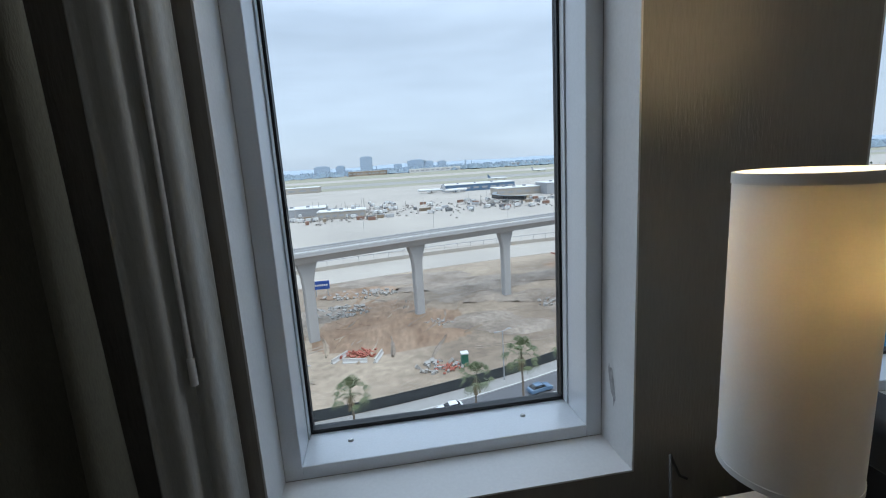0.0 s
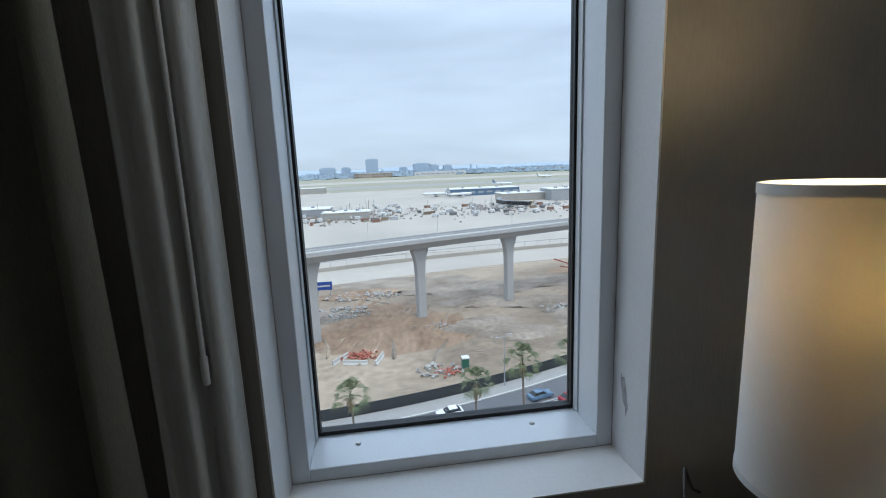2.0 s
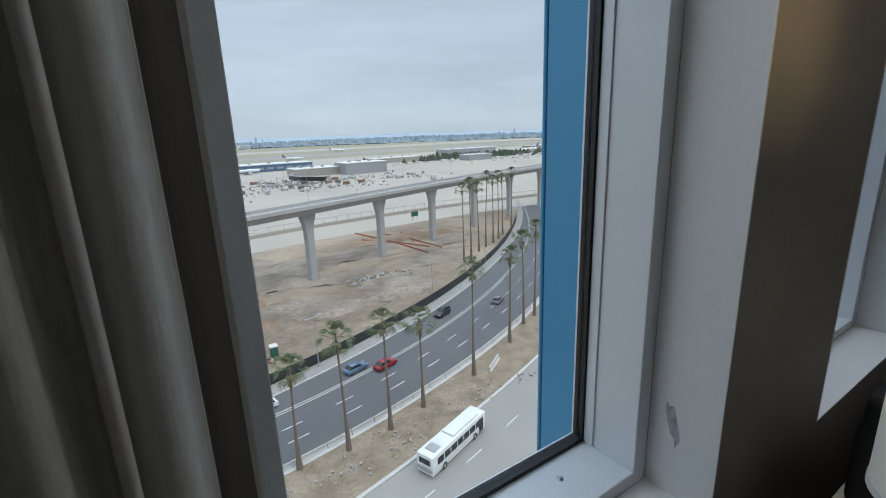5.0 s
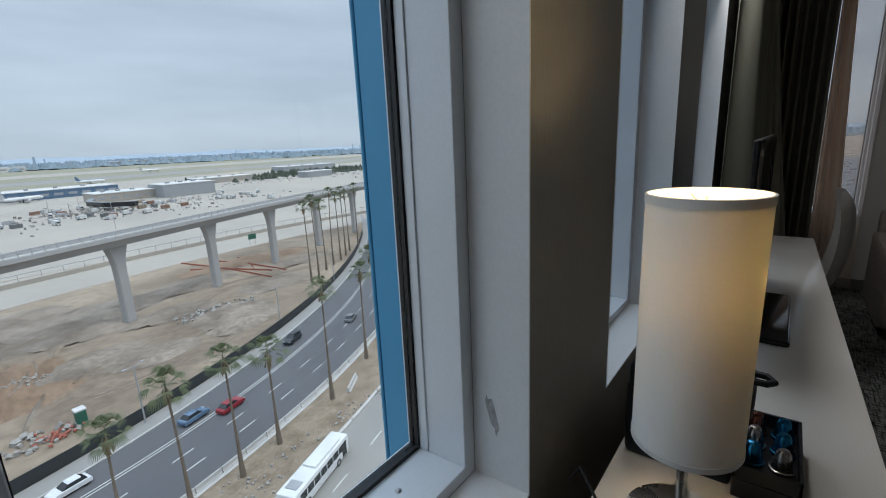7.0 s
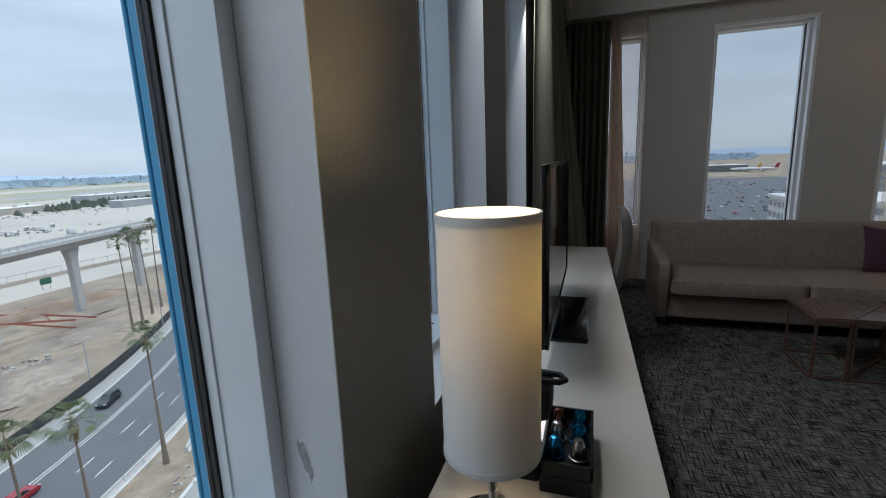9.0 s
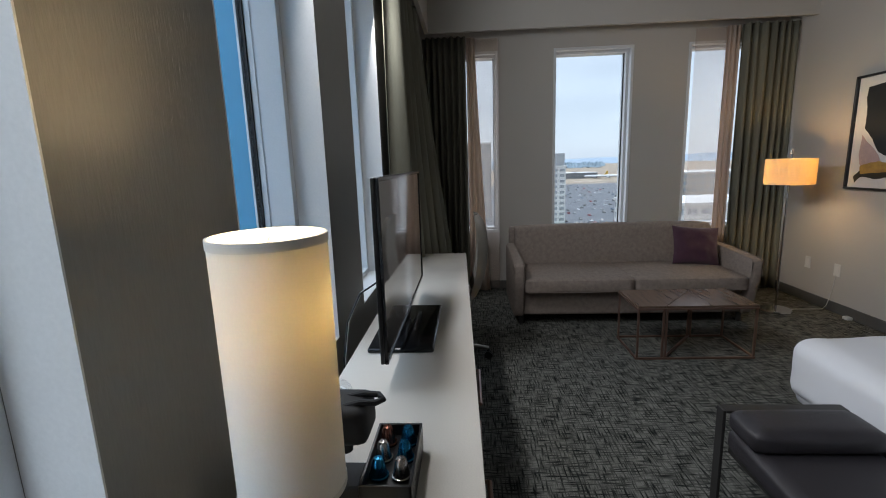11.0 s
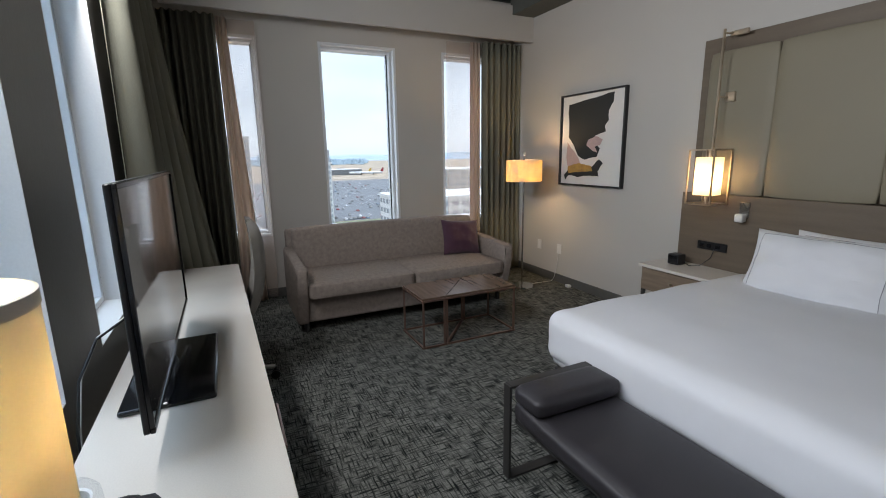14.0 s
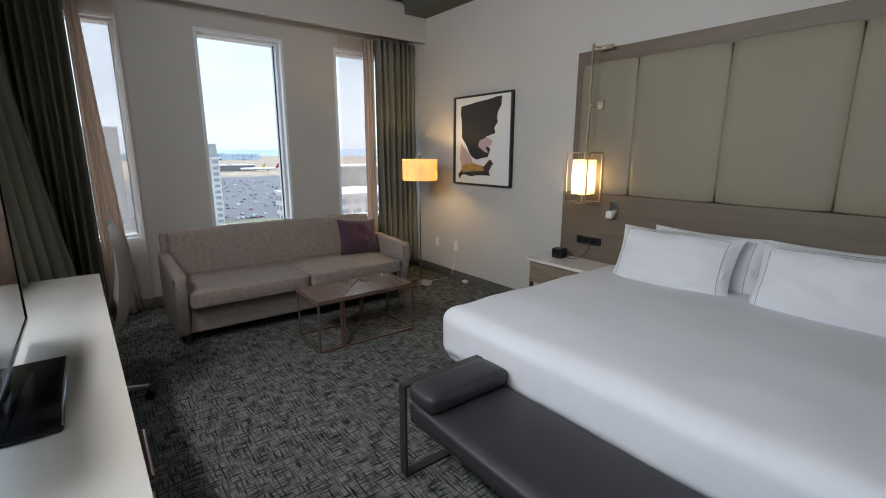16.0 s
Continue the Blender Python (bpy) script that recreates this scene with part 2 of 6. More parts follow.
# ---- mesh helpers ----
def box(bm, x0, x1, y0, y1, z0, z1, bevel=0.0, seg=2):
    r = bmesh.ops.create_cube(bm, size=1.0)
    vs = r["verts"]
    for v in vs:
        v.co = Vector(((x0 + x1) / 2 + v.co.x * (x1 - x0), (y0 + y1) / 2 + v.co.y * (y1 - y0), (z0 + z1) / 2 + v.co.z * (z1 - z0)))
    if bevel:
        es = {e for v in vs for e in v.link_edges}
        bmesh.ops.bevel(bm, geom=list(es), offset=bevel, segments=seg, profile=0.5, affect="EDGES")
    return bm


def bx(x0, x1, y0, y1, z0, z1, bevel=0.0, seg=2):
    return box(bmesh.new(), x0, x1, y0, y1, z0, z1, bevel, seg)


def rod(bm, a, b, r, r2=None, seg=12):
    a, b = Vector(a), Vector(b)
    d = b - a
    m = Matrix.Translation((a + b) / 2) @ d.to_track_quat("Z", "Y").to_matrix().to_4x4()
    bmesh.ops.create_cone(bm, cap_ends=True, segments=seg, radius1=r, radius2=r if r2 is None else r2, depth=d.length, matrix=m)
    return bm


def bar(bm, a, b, w):
    """A square bar from a to b."""
    a, b = Vector(a), Vector(b)
    d = b - a
    m = Matrix.Translation((a + b) / 2) @ d.to_track_quat("Z", "Y").to_matrix().to_4x4() @ Matrix.Diagonal((w, w, d.length, 1))
    bmesh.ops.create_cube(bm, size=1.0, matrix=m)
    return bm


def tube(bm, pts, r, seg=8):
    """A round cable through the points."""
    rings = []
    for i, p in enumerate(pts):
        p = Vector(p)
        d = Vector(pts[min(i + 1, len(pts) - 1)]) - Vector(pts[max(i - 1, 0)])
        q = d.to_track_quat("Z", "Y")
        rings.append([bm.verts.new(p + q @ Vector((r * math.cos(k * 2 * math.pi / seg), r * math.sin(k * 2 * math.pi / seg), 0))) for k in range(seg)])
    for a, b in zip(rings, rings[1:]):
        for k in range(seg):
            bm.faces.new((a[k], a[(k + 1) % seg], b[(k + 1) % seg], b[k]))
    bm.faces.new(rings[0][::-1])
    bm.faces.new(rings[-1])
    return bm


def lathe(bm, prof, cx=0, cy=0, seg=32):
    """A turned shape from (radius, height) pairs."""
    rings = []
    for r, z in prof:
        rings.append([bm.verts.new((cx + r * math.cos(k * 2 * math.pi / seg), cy + r * math.sin(k * 2 * math.pi / seg), z)) for k in range(seg)])
    for a, b in zip(rings, rings[1:]):
        for k in range(seg):
            bm.faces.new((a[k], a[(k + 1) % seg], b[(k + 1) % seg], b[k]))
    return bm


def soft(x0, x1, y0, y1, z0, z1, r=0.06, puff=0.0, cuts=10, wrinkle=0.0, seed=0.0):
    """A padded block: rounded edges, a bulging skin, light creases."""
    bm = bmesh.new()
    bmesh.ops.create_cube(bm, size=2.0)
    bmesh.ops.subdivide_edges(bm, edges=bm.edges[:], cuts=cuts, use_grid_fill=True)
    c = Vector(((x0 + x1) / 2, (y0 + y1) / 2, (z0 + z1) / 2))
    h = Vector(((x1 - x0) / 2, (y1 - y0) / 2, (z1 - z0) / 2))
    for v in bm.verts:
        p = v.co.copy()
        # crowd the rows of points towards the edges
        q = Vector([math.copysign(min(1.0, abs(t)) ** 0.72, t) for t in p])
        w = Vector((q.x * h.x, q.y * h.y, q.z * h.z))
        inner = Vector([max(-h[i] + r, min(h[i] - r, w[i])) for i in range(3)])
        d = w - inner
        if d.length > 1e-6:
            d = d.normalized() * min(r, d.length)
        w = inner + d
        ax = max(range(3), key=lambda i: abs(p[i]))
        o = [i for i in range(3) if i != ax]
        w[ax] += math.copysign(puff * (1 - p[o[0]] ** 2) * (1 - p[o[1]] ** 2), p[ax])
        if wrinkle:
            w += d.normalized() * 0 + Vector((0, 0, 1)) * wrinkle * noise.noise((w + c) * 3.1 + Vector((seed, 0, 0)))
        v.co = c + w
    for f in bm.faces:
        f.smooth = True
    return bm


def mesh_of(name, bm, material, smooth=False, angle=35):
    me = bpy.data.meshes.new(name)
    bmesh.ops.recalc_face_normals(bm, faces=bm.faces[:])
    bm.to_mesh(me)
    bm.free()
    me.materials.append(material)
    if smooth:
        for p in me.polygons:
            p.use_smooth = True
        me.set_sharp_from_angle(angle=radians(angle))
    return me


def part(name, bm, material, parent=None, label="", smooth=False):
    ob = new(name, mesh_of(name, bm, material, smooth))
    if parent:
        ob.parent = parent
    if label:
        tagged(ob, label)
    return ob


def thing(name, label, category, group="", at=(0, 0, 0)):
    ob = new(name)
    ob.location = at
    ob.empty_display_size = 0.1
    return tagged(ob, label, category, group)


def structure(name, bm, material, label="", smooth=False):
    return tagged(part(name, bm, material, None, "", smooth), label or name.replace("_", " "), kind="structure")


def pl(name, parts, label, category, group=""):
    """One thing from (part name, bmesh, material, label) rows, all in world places."""
    e = thing(name, label, category, group)
    for row in parts:
        part(row[0], row[1], row[2], e, row[3] if len(row) > 3 else "", True)
    return e


# ---- the room's shell ----
YN, YFR, YG, YO = 0.775, 0.905, 1.040, 1.066     # window wall: inner face, frame face, glass, outer face
XF, XG, XO = 5.56, 5.74, 5.82                  # sofa wall: inner face, glass, outer face
YS, XW = -3.20, -2.60                          # bed wall, wall behind the walker
CEIL = 3.32
NORTH = [(0.128, 0.860), (1.35, 2.09), (2.57, 3.30)]
EAST = [(-0.15, 0.70), (-1.605, -0.75), (-3.04, -2.18)]
NZ0, NZ1, EZ0, EZ1 = 0.770, 2.69, 0.68, 2.68


def wall_with_openings(lo, hi, openings, z0, z1, make):
    """Fills a wall between lo and hi round openings; make(a, b, za, zb) gives one block."""
    edge = lo
    for a, b in sorted(openings):
        make(edge, a, 0, CEIL)
        make(a, b, 0, z0)
        make(a, b, z1, CEIL)
        edge = b
    make(edge, hi, 0, CEIL)


bm = bmesh.new()
wall_with_openings(XW, XO, NORTH, NZ0, NZ1, lambda a, b, za, zb: box(bm, a, b, YN, YO, za, zb))
structure("wall_north", bm, M["brown_wall"], "taupe wall with three tall windows")
bm = bmesh.new()
wall_with_openings(YS - 0.2, YN, EAST, EZ0, EZ1, lambda a, b, za, zb: box(bm, XF, XO, a, b, za, zb))
structure("wall_east", bm, M["wall"], "pale grey painted wall with three tall windows")
structure("wall_south", bx(XW - 0.2, XF, YS - 0.2, YS, 0, CEIL), M["wall"], "pale grey painted wall behind the bed")
# unseen wall behind the walker, white to throw more light into the room
M["bounce_wall"] = mat("bounce_wall_paint", (0.78, 0.77, 0.75), (0.75, 0.74, 0.72), 0.7, 1.5, 140, 0.03, 0.1)
structure("wall_west", bx(XW - 0.2, XW, YS, YO, 0, CEIL), M["bounce_wall"], "unseen white wall that bounces light into the room")
structure("floor", bx(XW - 0.2, XO, YS - 0.2, YO, -0.25, 0), M["carpet"], "dark grey woven carpet")
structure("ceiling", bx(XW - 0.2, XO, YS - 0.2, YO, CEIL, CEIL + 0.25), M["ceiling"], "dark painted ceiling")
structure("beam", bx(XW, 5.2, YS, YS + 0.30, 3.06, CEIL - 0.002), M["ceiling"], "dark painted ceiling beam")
bm = bmesh.new()
box(bm, 5.16, 5.20, YS, 0.58, 2.79, 3.16)
box(bm, 3.14, 5.20, 0.58, 0.62, 2.79, 3.16)
box(bm, 5.20, XF, YS, 0.62, 3.12, 3.16)
structure("curtain_pelmet", bm, M["wall"], "pale painted pelmet over the curtains")
bm = bmesh.new()
box(bm, XF - 0.014, XF - 0.002, YS, YN, 0.002, 0.10, 0.003, 1)
structure("baseboard", bm, M["base"], "grey baseboard")
bm = bmesh.new()
box(bm, 3.0, XF - 0.016, YS + 0.002, YS + 0.014, 0.002, 0.10, 0.003, 1)
structure("baseboard", bm, M["base"], "grey baseboard")


def north_window(i, a, b):
    """A deep aluminium-framed window in the wall to the airfield."""
    w = thing("window_%d" % i, "tall fixed window in a deep white aluminium frame", "window")
    tagged(w, kind="structure")
    z0, z1 = NZ0, NZ1
    bm = bmesh.new()
    t = 0.004
    box(bm, a, a + t, YN - 0.001, YFR, z0, z1)
    box(bm, b - t, b, YN - 0.001, YFR, z0, z1)
    box(bm, a + t, b - t, YN - 0.001, YFR, z1 - t, z1)
    part("reveal_lining", bm, M["reveal"], w, "pale plastered reveal")
    part("window_sill", bx(a + t, b - t, YN - 0.001, YFR, z0, z0 + t), M["reveal"], w, "pale plastered inner sill")
    f, fs = 0.038, 0.030
    # frame: a deep box of aluminium with its face to the room
    for nm, q in (("window_jamb", (a + t, a + t + f, z0 + t, z1 - t)), ("window_jamb", (b - t - f, b - t, z0 + t, z1 - t)),
                  ("window_head", (a + t + f, b - t - f, z1 - t - f, z1 - t)), ("frame_sill", (a + t + f, b - t - f, z0 + t, z0 + t + fs))):
        part(nm, bx(q[0], q[1], YFR, YO, q[2], q[3], 0.0015, 1), M["alu"], w, "white aluminium frame")
    g0, g1, h0, h1 = a + t + f, b - t - f, z0 + t + fs, z1 - t - f
    s = 0.010
    for q in ((g0, g0 + s, h0, h1), (g1 - s, g1, h0, h1), (g0 + s, g1 - s, h0, h0 + s), (g0 + s, g1 - s, h1 - s, h1)):
        part("gasket", bx(q[0], q[1], YG - 0.012, YG + 0.012, q[2], q[3]), M["gasket"], w, "black rubber gasket")
    p = part("pane", bx(g0 + s, g1 - s, YG - 0.003, YG + 0.003, h0 + s, h1 - s), M["glass"], w, "clear glass")
    p.visible_shadow = False
    for q in ((g0, g0 + 0.004), (g1 - 0.004, g1)):
        part("glazing_bead", bx(q[0], q[1], YG - 0.036, YG - 0.0125, h0 + 0.001, h1 - 0.001, 0.001, 1), M["alu"], w, "slim aluminium glazing bead")
    for x in (g0 + 0.10, g1 - 0.13):
        bm = bmesh.new()
        lathe(bm, [(0.0001, h0 + 0.0045), (0.004, h0 + 0.004), (0.007, h0 + 0.001), (0.007, h0)], x, YFR + 0.075, 12)
        part("screw", bm, M["steel"], w, "steel screw head")
    return w


for i, (a, b) in enumerate(NORTH):
    north_window(i + 1, a, b)


def east_window(i, a, b):
    w = thing("window_%d" % i, "tall window with white frame and trim", "window")
    tagged(w, kind="structure")
    z0, z1 = EZ0, EZ1
    t = 0.028
    bm = bmesh.new()
    for q in ((a, a + t, z0, z1), (b - t, b, z0, z1), (a + t, b - t, z0, z0 + t), (a + t, b - t, z1 - t, z1)):
        box(bm, XF - 0.008, XF + 0.06, q[0], q[1], q[2], q[3], 0.002, 1)
    part("trim", bm, M["alu"], w, "thin white trim")
    f = 0.045
    for q in ((a + 0.004, a + f, z0, z1), (b - f, b - 0.004, z0, z1), (a + f, b - f, z0 + 0.004, z0 + f), (a + f, b - f, z1 - f, z1 - 0.004)):
        part("window_frame", bx(XG - 0.08, XO, q[0], q[1], q[2], q[3], 0.003, 1), M["alu"], w, "white aluminium frame")
    s = 0.008
    for q in ((a + f, a + f + s, z0 + f, z1 - f), (b - f - s, b - f, z0 + f, z1 - f)):
        part("gasket", bx(XG - 0.01, XG + 0.01, q[0], q[1], q[2], q[3]), M["gasket"], w)
    p = part("pane", bx(XG - 0.003, XG + 0.003, a + f + s, b - f - s, z0 + f, z1 - f), M["dimmed_pane"], w, "glass with an added dark tint that dims the bright view")
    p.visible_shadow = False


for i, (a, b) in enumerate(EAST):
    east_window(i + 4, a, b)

# blue cladding fins outside, between the airfield windows
for x in (1.141, 2.363, 3.585):
    pl("facade_fin", [("panel", bx(x, x + 0.10, YO + 0.004, YO + 0.408, -1.5, 3.6, 0.004, 1), M["blue"]),
                      ("cap", bx(x - 0.004, x + 0.104, YO + 0.409, YO + 0.422, -1.5, 3.6, 0.003, 1), M["blue"])],
       "blue metal cladding fin standing out beside the window", "cladding", "facade fins")


# ---- curtains ----
def drape(name, pts, z0, z1, depth, folds, material, label, seed=0, flare=0.0, shift=(0, 0), n=170, rows=14, group="curtains"):
    """A hanging cloth along the line from pts[0] to pts[1], gathered in folds; flare opens the folds downwards."""
    a, b = Vector((*pts[0], 0)), Vector((*pts[1], 0))
    d = b - a
    side = Vector((-d.y, d.x, 0)).normalized()
    bm = bmesh.new()
    grid = []
    rnd = random.Random(seed)
    ph = [rnd.uniform(0, 6.28) for _ in range(4)]
    for j in range(rows + 1):
        v = j / rows
        z = z1 + (z0 - z1) * v
        row = []
        for i in range(n + 1):
            u = i / n
            uu = u + 0.012 * math.sin(9 * u + ph[0]) + 0.010 * v * math.sin(23 * u + ph[1])
            amp = depth * (0.55 + 0.45 * math.sin(5.3 * u + ph[2]) ** 2) * (0.75 + 0.35 * v)
            w = math.sin(2 * math.pi * folds * uu + 0.5 * math.sin(3 * v + ph[3] + 7 * u))
            w = math.copysign(abs(w) ** 0.75, w)
            p = a + d * (u * (1 + flare * v)) + side * (amp * w) + Vector((shift[0], shift[1], 0)) * (v ** 1.2 * u)
            row.append(bm.verts.new((p.x, p.y, z)))
        grid.append(row)
    for r0, r1 in zip(grid, grid[1:]):
        for i in range(n):
            bm.faces.new((r0[i], r0[i + 1], r1[i + 1], r1[i]))
    e = thing(name, label, "curtain", group)
    p = part("cloth", bm, material, e, "", True)
    s = p.modifiers.new("thickness", "SOLIDIFY")
    s.thickness = 0.003
    return e


drape("curtain", ((-1.05, 0.66), (-0.035, 0.695)), 0.02, 3.0, 0.050, 8, M["curtain"], "dark taupe drape drawn aside beside the window", 3)
drape("curtain", ((-0.015, 0.715), (0.108, 0.748)), 0.02, 3.0, 0.022, 2.2, M["lining"], "pale grey blackout lining hanging beside the drape", 5, n=90)
drape("curtain", ((3.33, 0.685), (4.75, 0.66)), 0.02, 2.79, 0.065, 6.5, M["curtain"], "dark taupe drape pulled towards the corner", 7, shift=(0.10, -0.36))
drape("curtain", ((5.36, 0.66), (5.36, 0.21)), 0.02, 2.79, 0.06, 7, M["curtain"], "dark taupe drape hanging in the corner", 9)
drape("sheer_curtain", ((5.42, 0.20), (5.42, 0.11)), 0.02, 2.79, 0.030, 2.5, M["sheer"], "thin beige sheer gathered beside the drape", 11, shift=(0, -0.14), n=50)
drape("sheer_curtain", ((5.42, -2.49), (5.42, -2.62)), 0.02, 2.79, 0.03, 3, M["sheer"], "thin beige sheer gathered beside the drape", 13, n=50)
drape("curtain", ((5.36, -2.62), (5.36, -3.17)), 0.02, 2.79, 0.05, 7, M["curtain"], "taupe drape gathered in the corner", 15)
drape("sheer_curtain", ((5.47, 0.12), (5.47, -0.14)), 0.04, 2.79, 0.010, 2, M["veil"], "open-weave pale sheer hanging over the window", 21, n=40)
drape("sheer_curtain", ((5.47, -2.20), (5.47, -2.52)), 0.04, 2.79, 0.010, 4, M["veil"], "open-weave pale sheer hanging over the window", 23, n=60)
e = thing("curtain_wand", "slim white curtain wand hanging beside the window", "curtain wand")
bm = bmesh.new()
rod(bm, (0.072, 0.728, 3.0), (0.064, 0.722, 1.15), 0.0042)
part("rod", bm, M["white_pl"], e, "", True)
bm = bmesh.new()
rod(bm, (0.064, 0.722, 1.15), (0.0638, 0.7215, 1.104), 0.0062)
part("grip", bm, M["white_pl"], e, "", True)

# ---- desk along the window wall and what stands on it ----
DX0, DX1, DY0, DY1, DZ = 0.86, 3.87, 0.205, 0.668, 0.775


def desk_front(x):
    """The front edge runs slightly aslant of the wall."""
    return 0.160 + 0.0197 * x


worktop = thing("worktop", "long cream stone worktop along the window wall", "worktop")
bm = bx(DX0, DX1, DY0, DY1, DZ - 0.03, DZ, 0.003, 2)
for v in bm.verts:
    if v.co.y < (DY0 + DY1) / 2:
        v.co.y += desk_front(v.co.x) - DY0
part("slab", bm, M["desk"], worktop, "", True)
part("edge_rail", bx(2.20, 3.775, DY0 + 0.03, DY0 + 0.05, DZ - 0.10, DZ - 0.0305, 0.002, 1), M["wood"], worktop, "taupe wood rail under the stone")


def drawer_unit(x0, x1):
    e = thing("drawer_unit", "taupe wood drawer unit with copper pulls under the worktop", "drawer unit", "drawer units")
    y0 = desk_front(x1) + 0.028
    part("body", bx(x0, x1, y0, DY1 - 0.01, 0.02, DZ - 0.031, 0.002, 1), M["wood"], e)
    h = (DZ - 0.06 - 0.04) / 3
    for k in range(3):
        z = 0.04 + k * h
        d = part("drawer", bx(x0 + 0.006, x1 - 0.006, y0 - 0.02, y0 - 0.001, z + 0.004, z + h - 0.004, 0.002, 1), M["wood"], e)
        bm = bmesh.new()
        c = (x0 + x1) / 2
        zz = z + h - 0.05
        tube(bm, [(c - 0.13, y0 - 0.02, zz), (c - 0.13, y0 - 0.05, zz), (c + 0.13, y0 - 0.05, zz), (c + 0.13, y0 - 0.02, zz)], 0.007)
        part("handle", bm, M["bronze"], d, "copper bar handle", True)


drawer_unit(0.88, 1.52)
drawer_unit(1.53, 2.17)
pedestal = thing("desk_pedestal", "taupe wood pedestal carrying the worktop", "desk pedestal")
part("panel", bx(3.78, 3.84, DY0 + 0.04, DY1 - 0.01, 0.002, DZ - 0.031, 0.003, 1), M["wood"], pedestal)


def glow(name, at, energy, radius=0.03, colour=(1.0, 0.66, 0.30)):
    d = bpy.data.lights.new(name, "POINT")
    d.energy, d.shadow_soft_size, d.color = energy, radius, colour
    o = new(name, d)
    o.location = at
    return o


# tall drum lamp
LX, LY = 0.940, 0.514
lamp = thing("table_lamp", "lit table lamp with tall white drum shade and steel base", "table lamp")
S0, S1, SR = 0.957, 1.391, 0.0876
bm = lathe(bmesh.new(), [(SR - 0.002, S0), (SR, S0), (SR, S1), (SR - 0.002, S1), (SR - 0.002, S0)], LX, LY, 64)
shade = part("shade", bm, M["shade"], lamp, "white linen drum shade", True)
bm = lathe(bmesh.new(), [(SR + 0.0006, S1 - 0.014), (SR + 0.0014, S1 - 0.014), (SR + 0.0014, S1), (SR - 0.003, S1 + 0.0006)], LX, LY, 64)
part("hem", bm, M["hem"], shade, "grey-white top hem", True)
bm = lathe(bmesh.new(), [(SR + 0.0006, S0 + 0.010), (SR + 0.0014, S0 + 0.010), (SR + 0.0014, S0), (SR - 0.003, S0 - 0.0006)], LX, LY, 64)
part("hem", bm, M["hem"], shade, "grey-white bottom hem", True)
bm = lathe(bmesh.new(), [(0.0, DZ), (0.092, DZ), (0.094, DZ + 0.004), (0.092, DZ + 0.012), (0.02, DZ + 0.017), (0.0, DZ + 0.017)], LX, LY, 48)
part("base", bm, M["steel"], lamp, "round brushed steel base", True)
bm = rod(bmesh.new(), (LX, LY, DZ + 0.015), (LX, LY, 1.05), 0.009)
part("stem", bm, M["steel"], lamp, "", True)
bm = bmesh.new()
for k in range(3):
    q = k * 2.094 + 0.4
    rod(bm, (LX, LY, S1 - 0.03), (LX + SR * math.cos(q), LY + SR * math.sin(q), S1 - 0.012), 0.0016, seg=6)
rod(bm, (LX, LY, 1.05), (LX, LY, S1 - 0.005), 0.003, seg=8)
part("spider", bm, M["steel"], lamp, "", True)
M["bulb"] = mat("bulb_glow", (1.0, 0.8, 0.5), emit=(1.0, 0.70, 0.36, 7.0))
bm = bmesh.new()
bmesh.ops.create_uvsphere(bm, u_segments=16, v_segments=10, radius=0.028, matrix=Matrix.Translation((LX + 0.035, LY - 0.035, 1.23)))
part("bulb", bm, M["bulb"], lamp, "glowing warm bulb", True)
glow("table_lamp_light", (LX + 0.035, LY - 0.035, 1.27), 2.7, 0.045, (1.0, 0.78, 0.47))

cab = thing("lamp_cable", "black power cable running from the lamp to the wall", "cable")
part("cable", tube(bmesh.new(), [(LX - 0.09, LY + 0.02, DZ + 0.006), (LX - 0.11, LY + 0.10, DZ + 0.05), (LX - 0.07, LY + 0.16, DZ + 0.10), (LX - 0.02, LY + 0.20, DZ + 0.02), (LX + 0.0, LY + 0.205, DZ + 0.006)], 0.003), M["black"], cab, "", True)

# coffee machine
M["matt_black"] = mat("matt_black_plastic", (0.022, 0.023, 0.025), (0.017, 0.018, 0.02), 0.62, 20, 300, 0.05, 0.05, spec=0.3)
cm = thing("coffee_machine", "black capsule coffee machine with a chrome-edged lever", "coffee machine")
part("body", soft(1.095, 1.195, 0.53, 0.655, DZ, 0.955, 0.014, 0.004, 8), M["matt_black"], cm)
part("head", soft(1.09, 1.20, 0.425, 0.65, 0.925, 1.003, 0.016, 0.003, 8), M["matt_black"], cm, "black brew head")
part("drip_tray", bx(1.10, 1.19, 0.447, 0.535, DZ, DZ + 0.05, 0.008), M["matt_black"], cm)
part("spout", lathe(bmesh.new(), [(0.0, 0.885), (0.016, 0.885), (0.020, 0.93), (0.0, 0.93)], 1.145, 0.485, 20), M["matt_black"], cm, "", True)
part("seam", bx(1.093, 1.197, 0.595, 0.600, 0.995, 1.0045, 0.001, 1), M["steel"], cm, "thin chrome seam")
bm = tube(bmesh.new(), [(1.122, 0.48, 0.998), (1.122, 0.44, 1.008), (1.125, 0.408, 1.007), (1.142, 0.396, 1.005), (1.159, 0.408, 1.007), (1.162, 0.44, 1.008), (1.162, 0.48, 0.998)], 0.007)
part("lever", bm, M["matt_black"], cm, "looped lever handle", True)
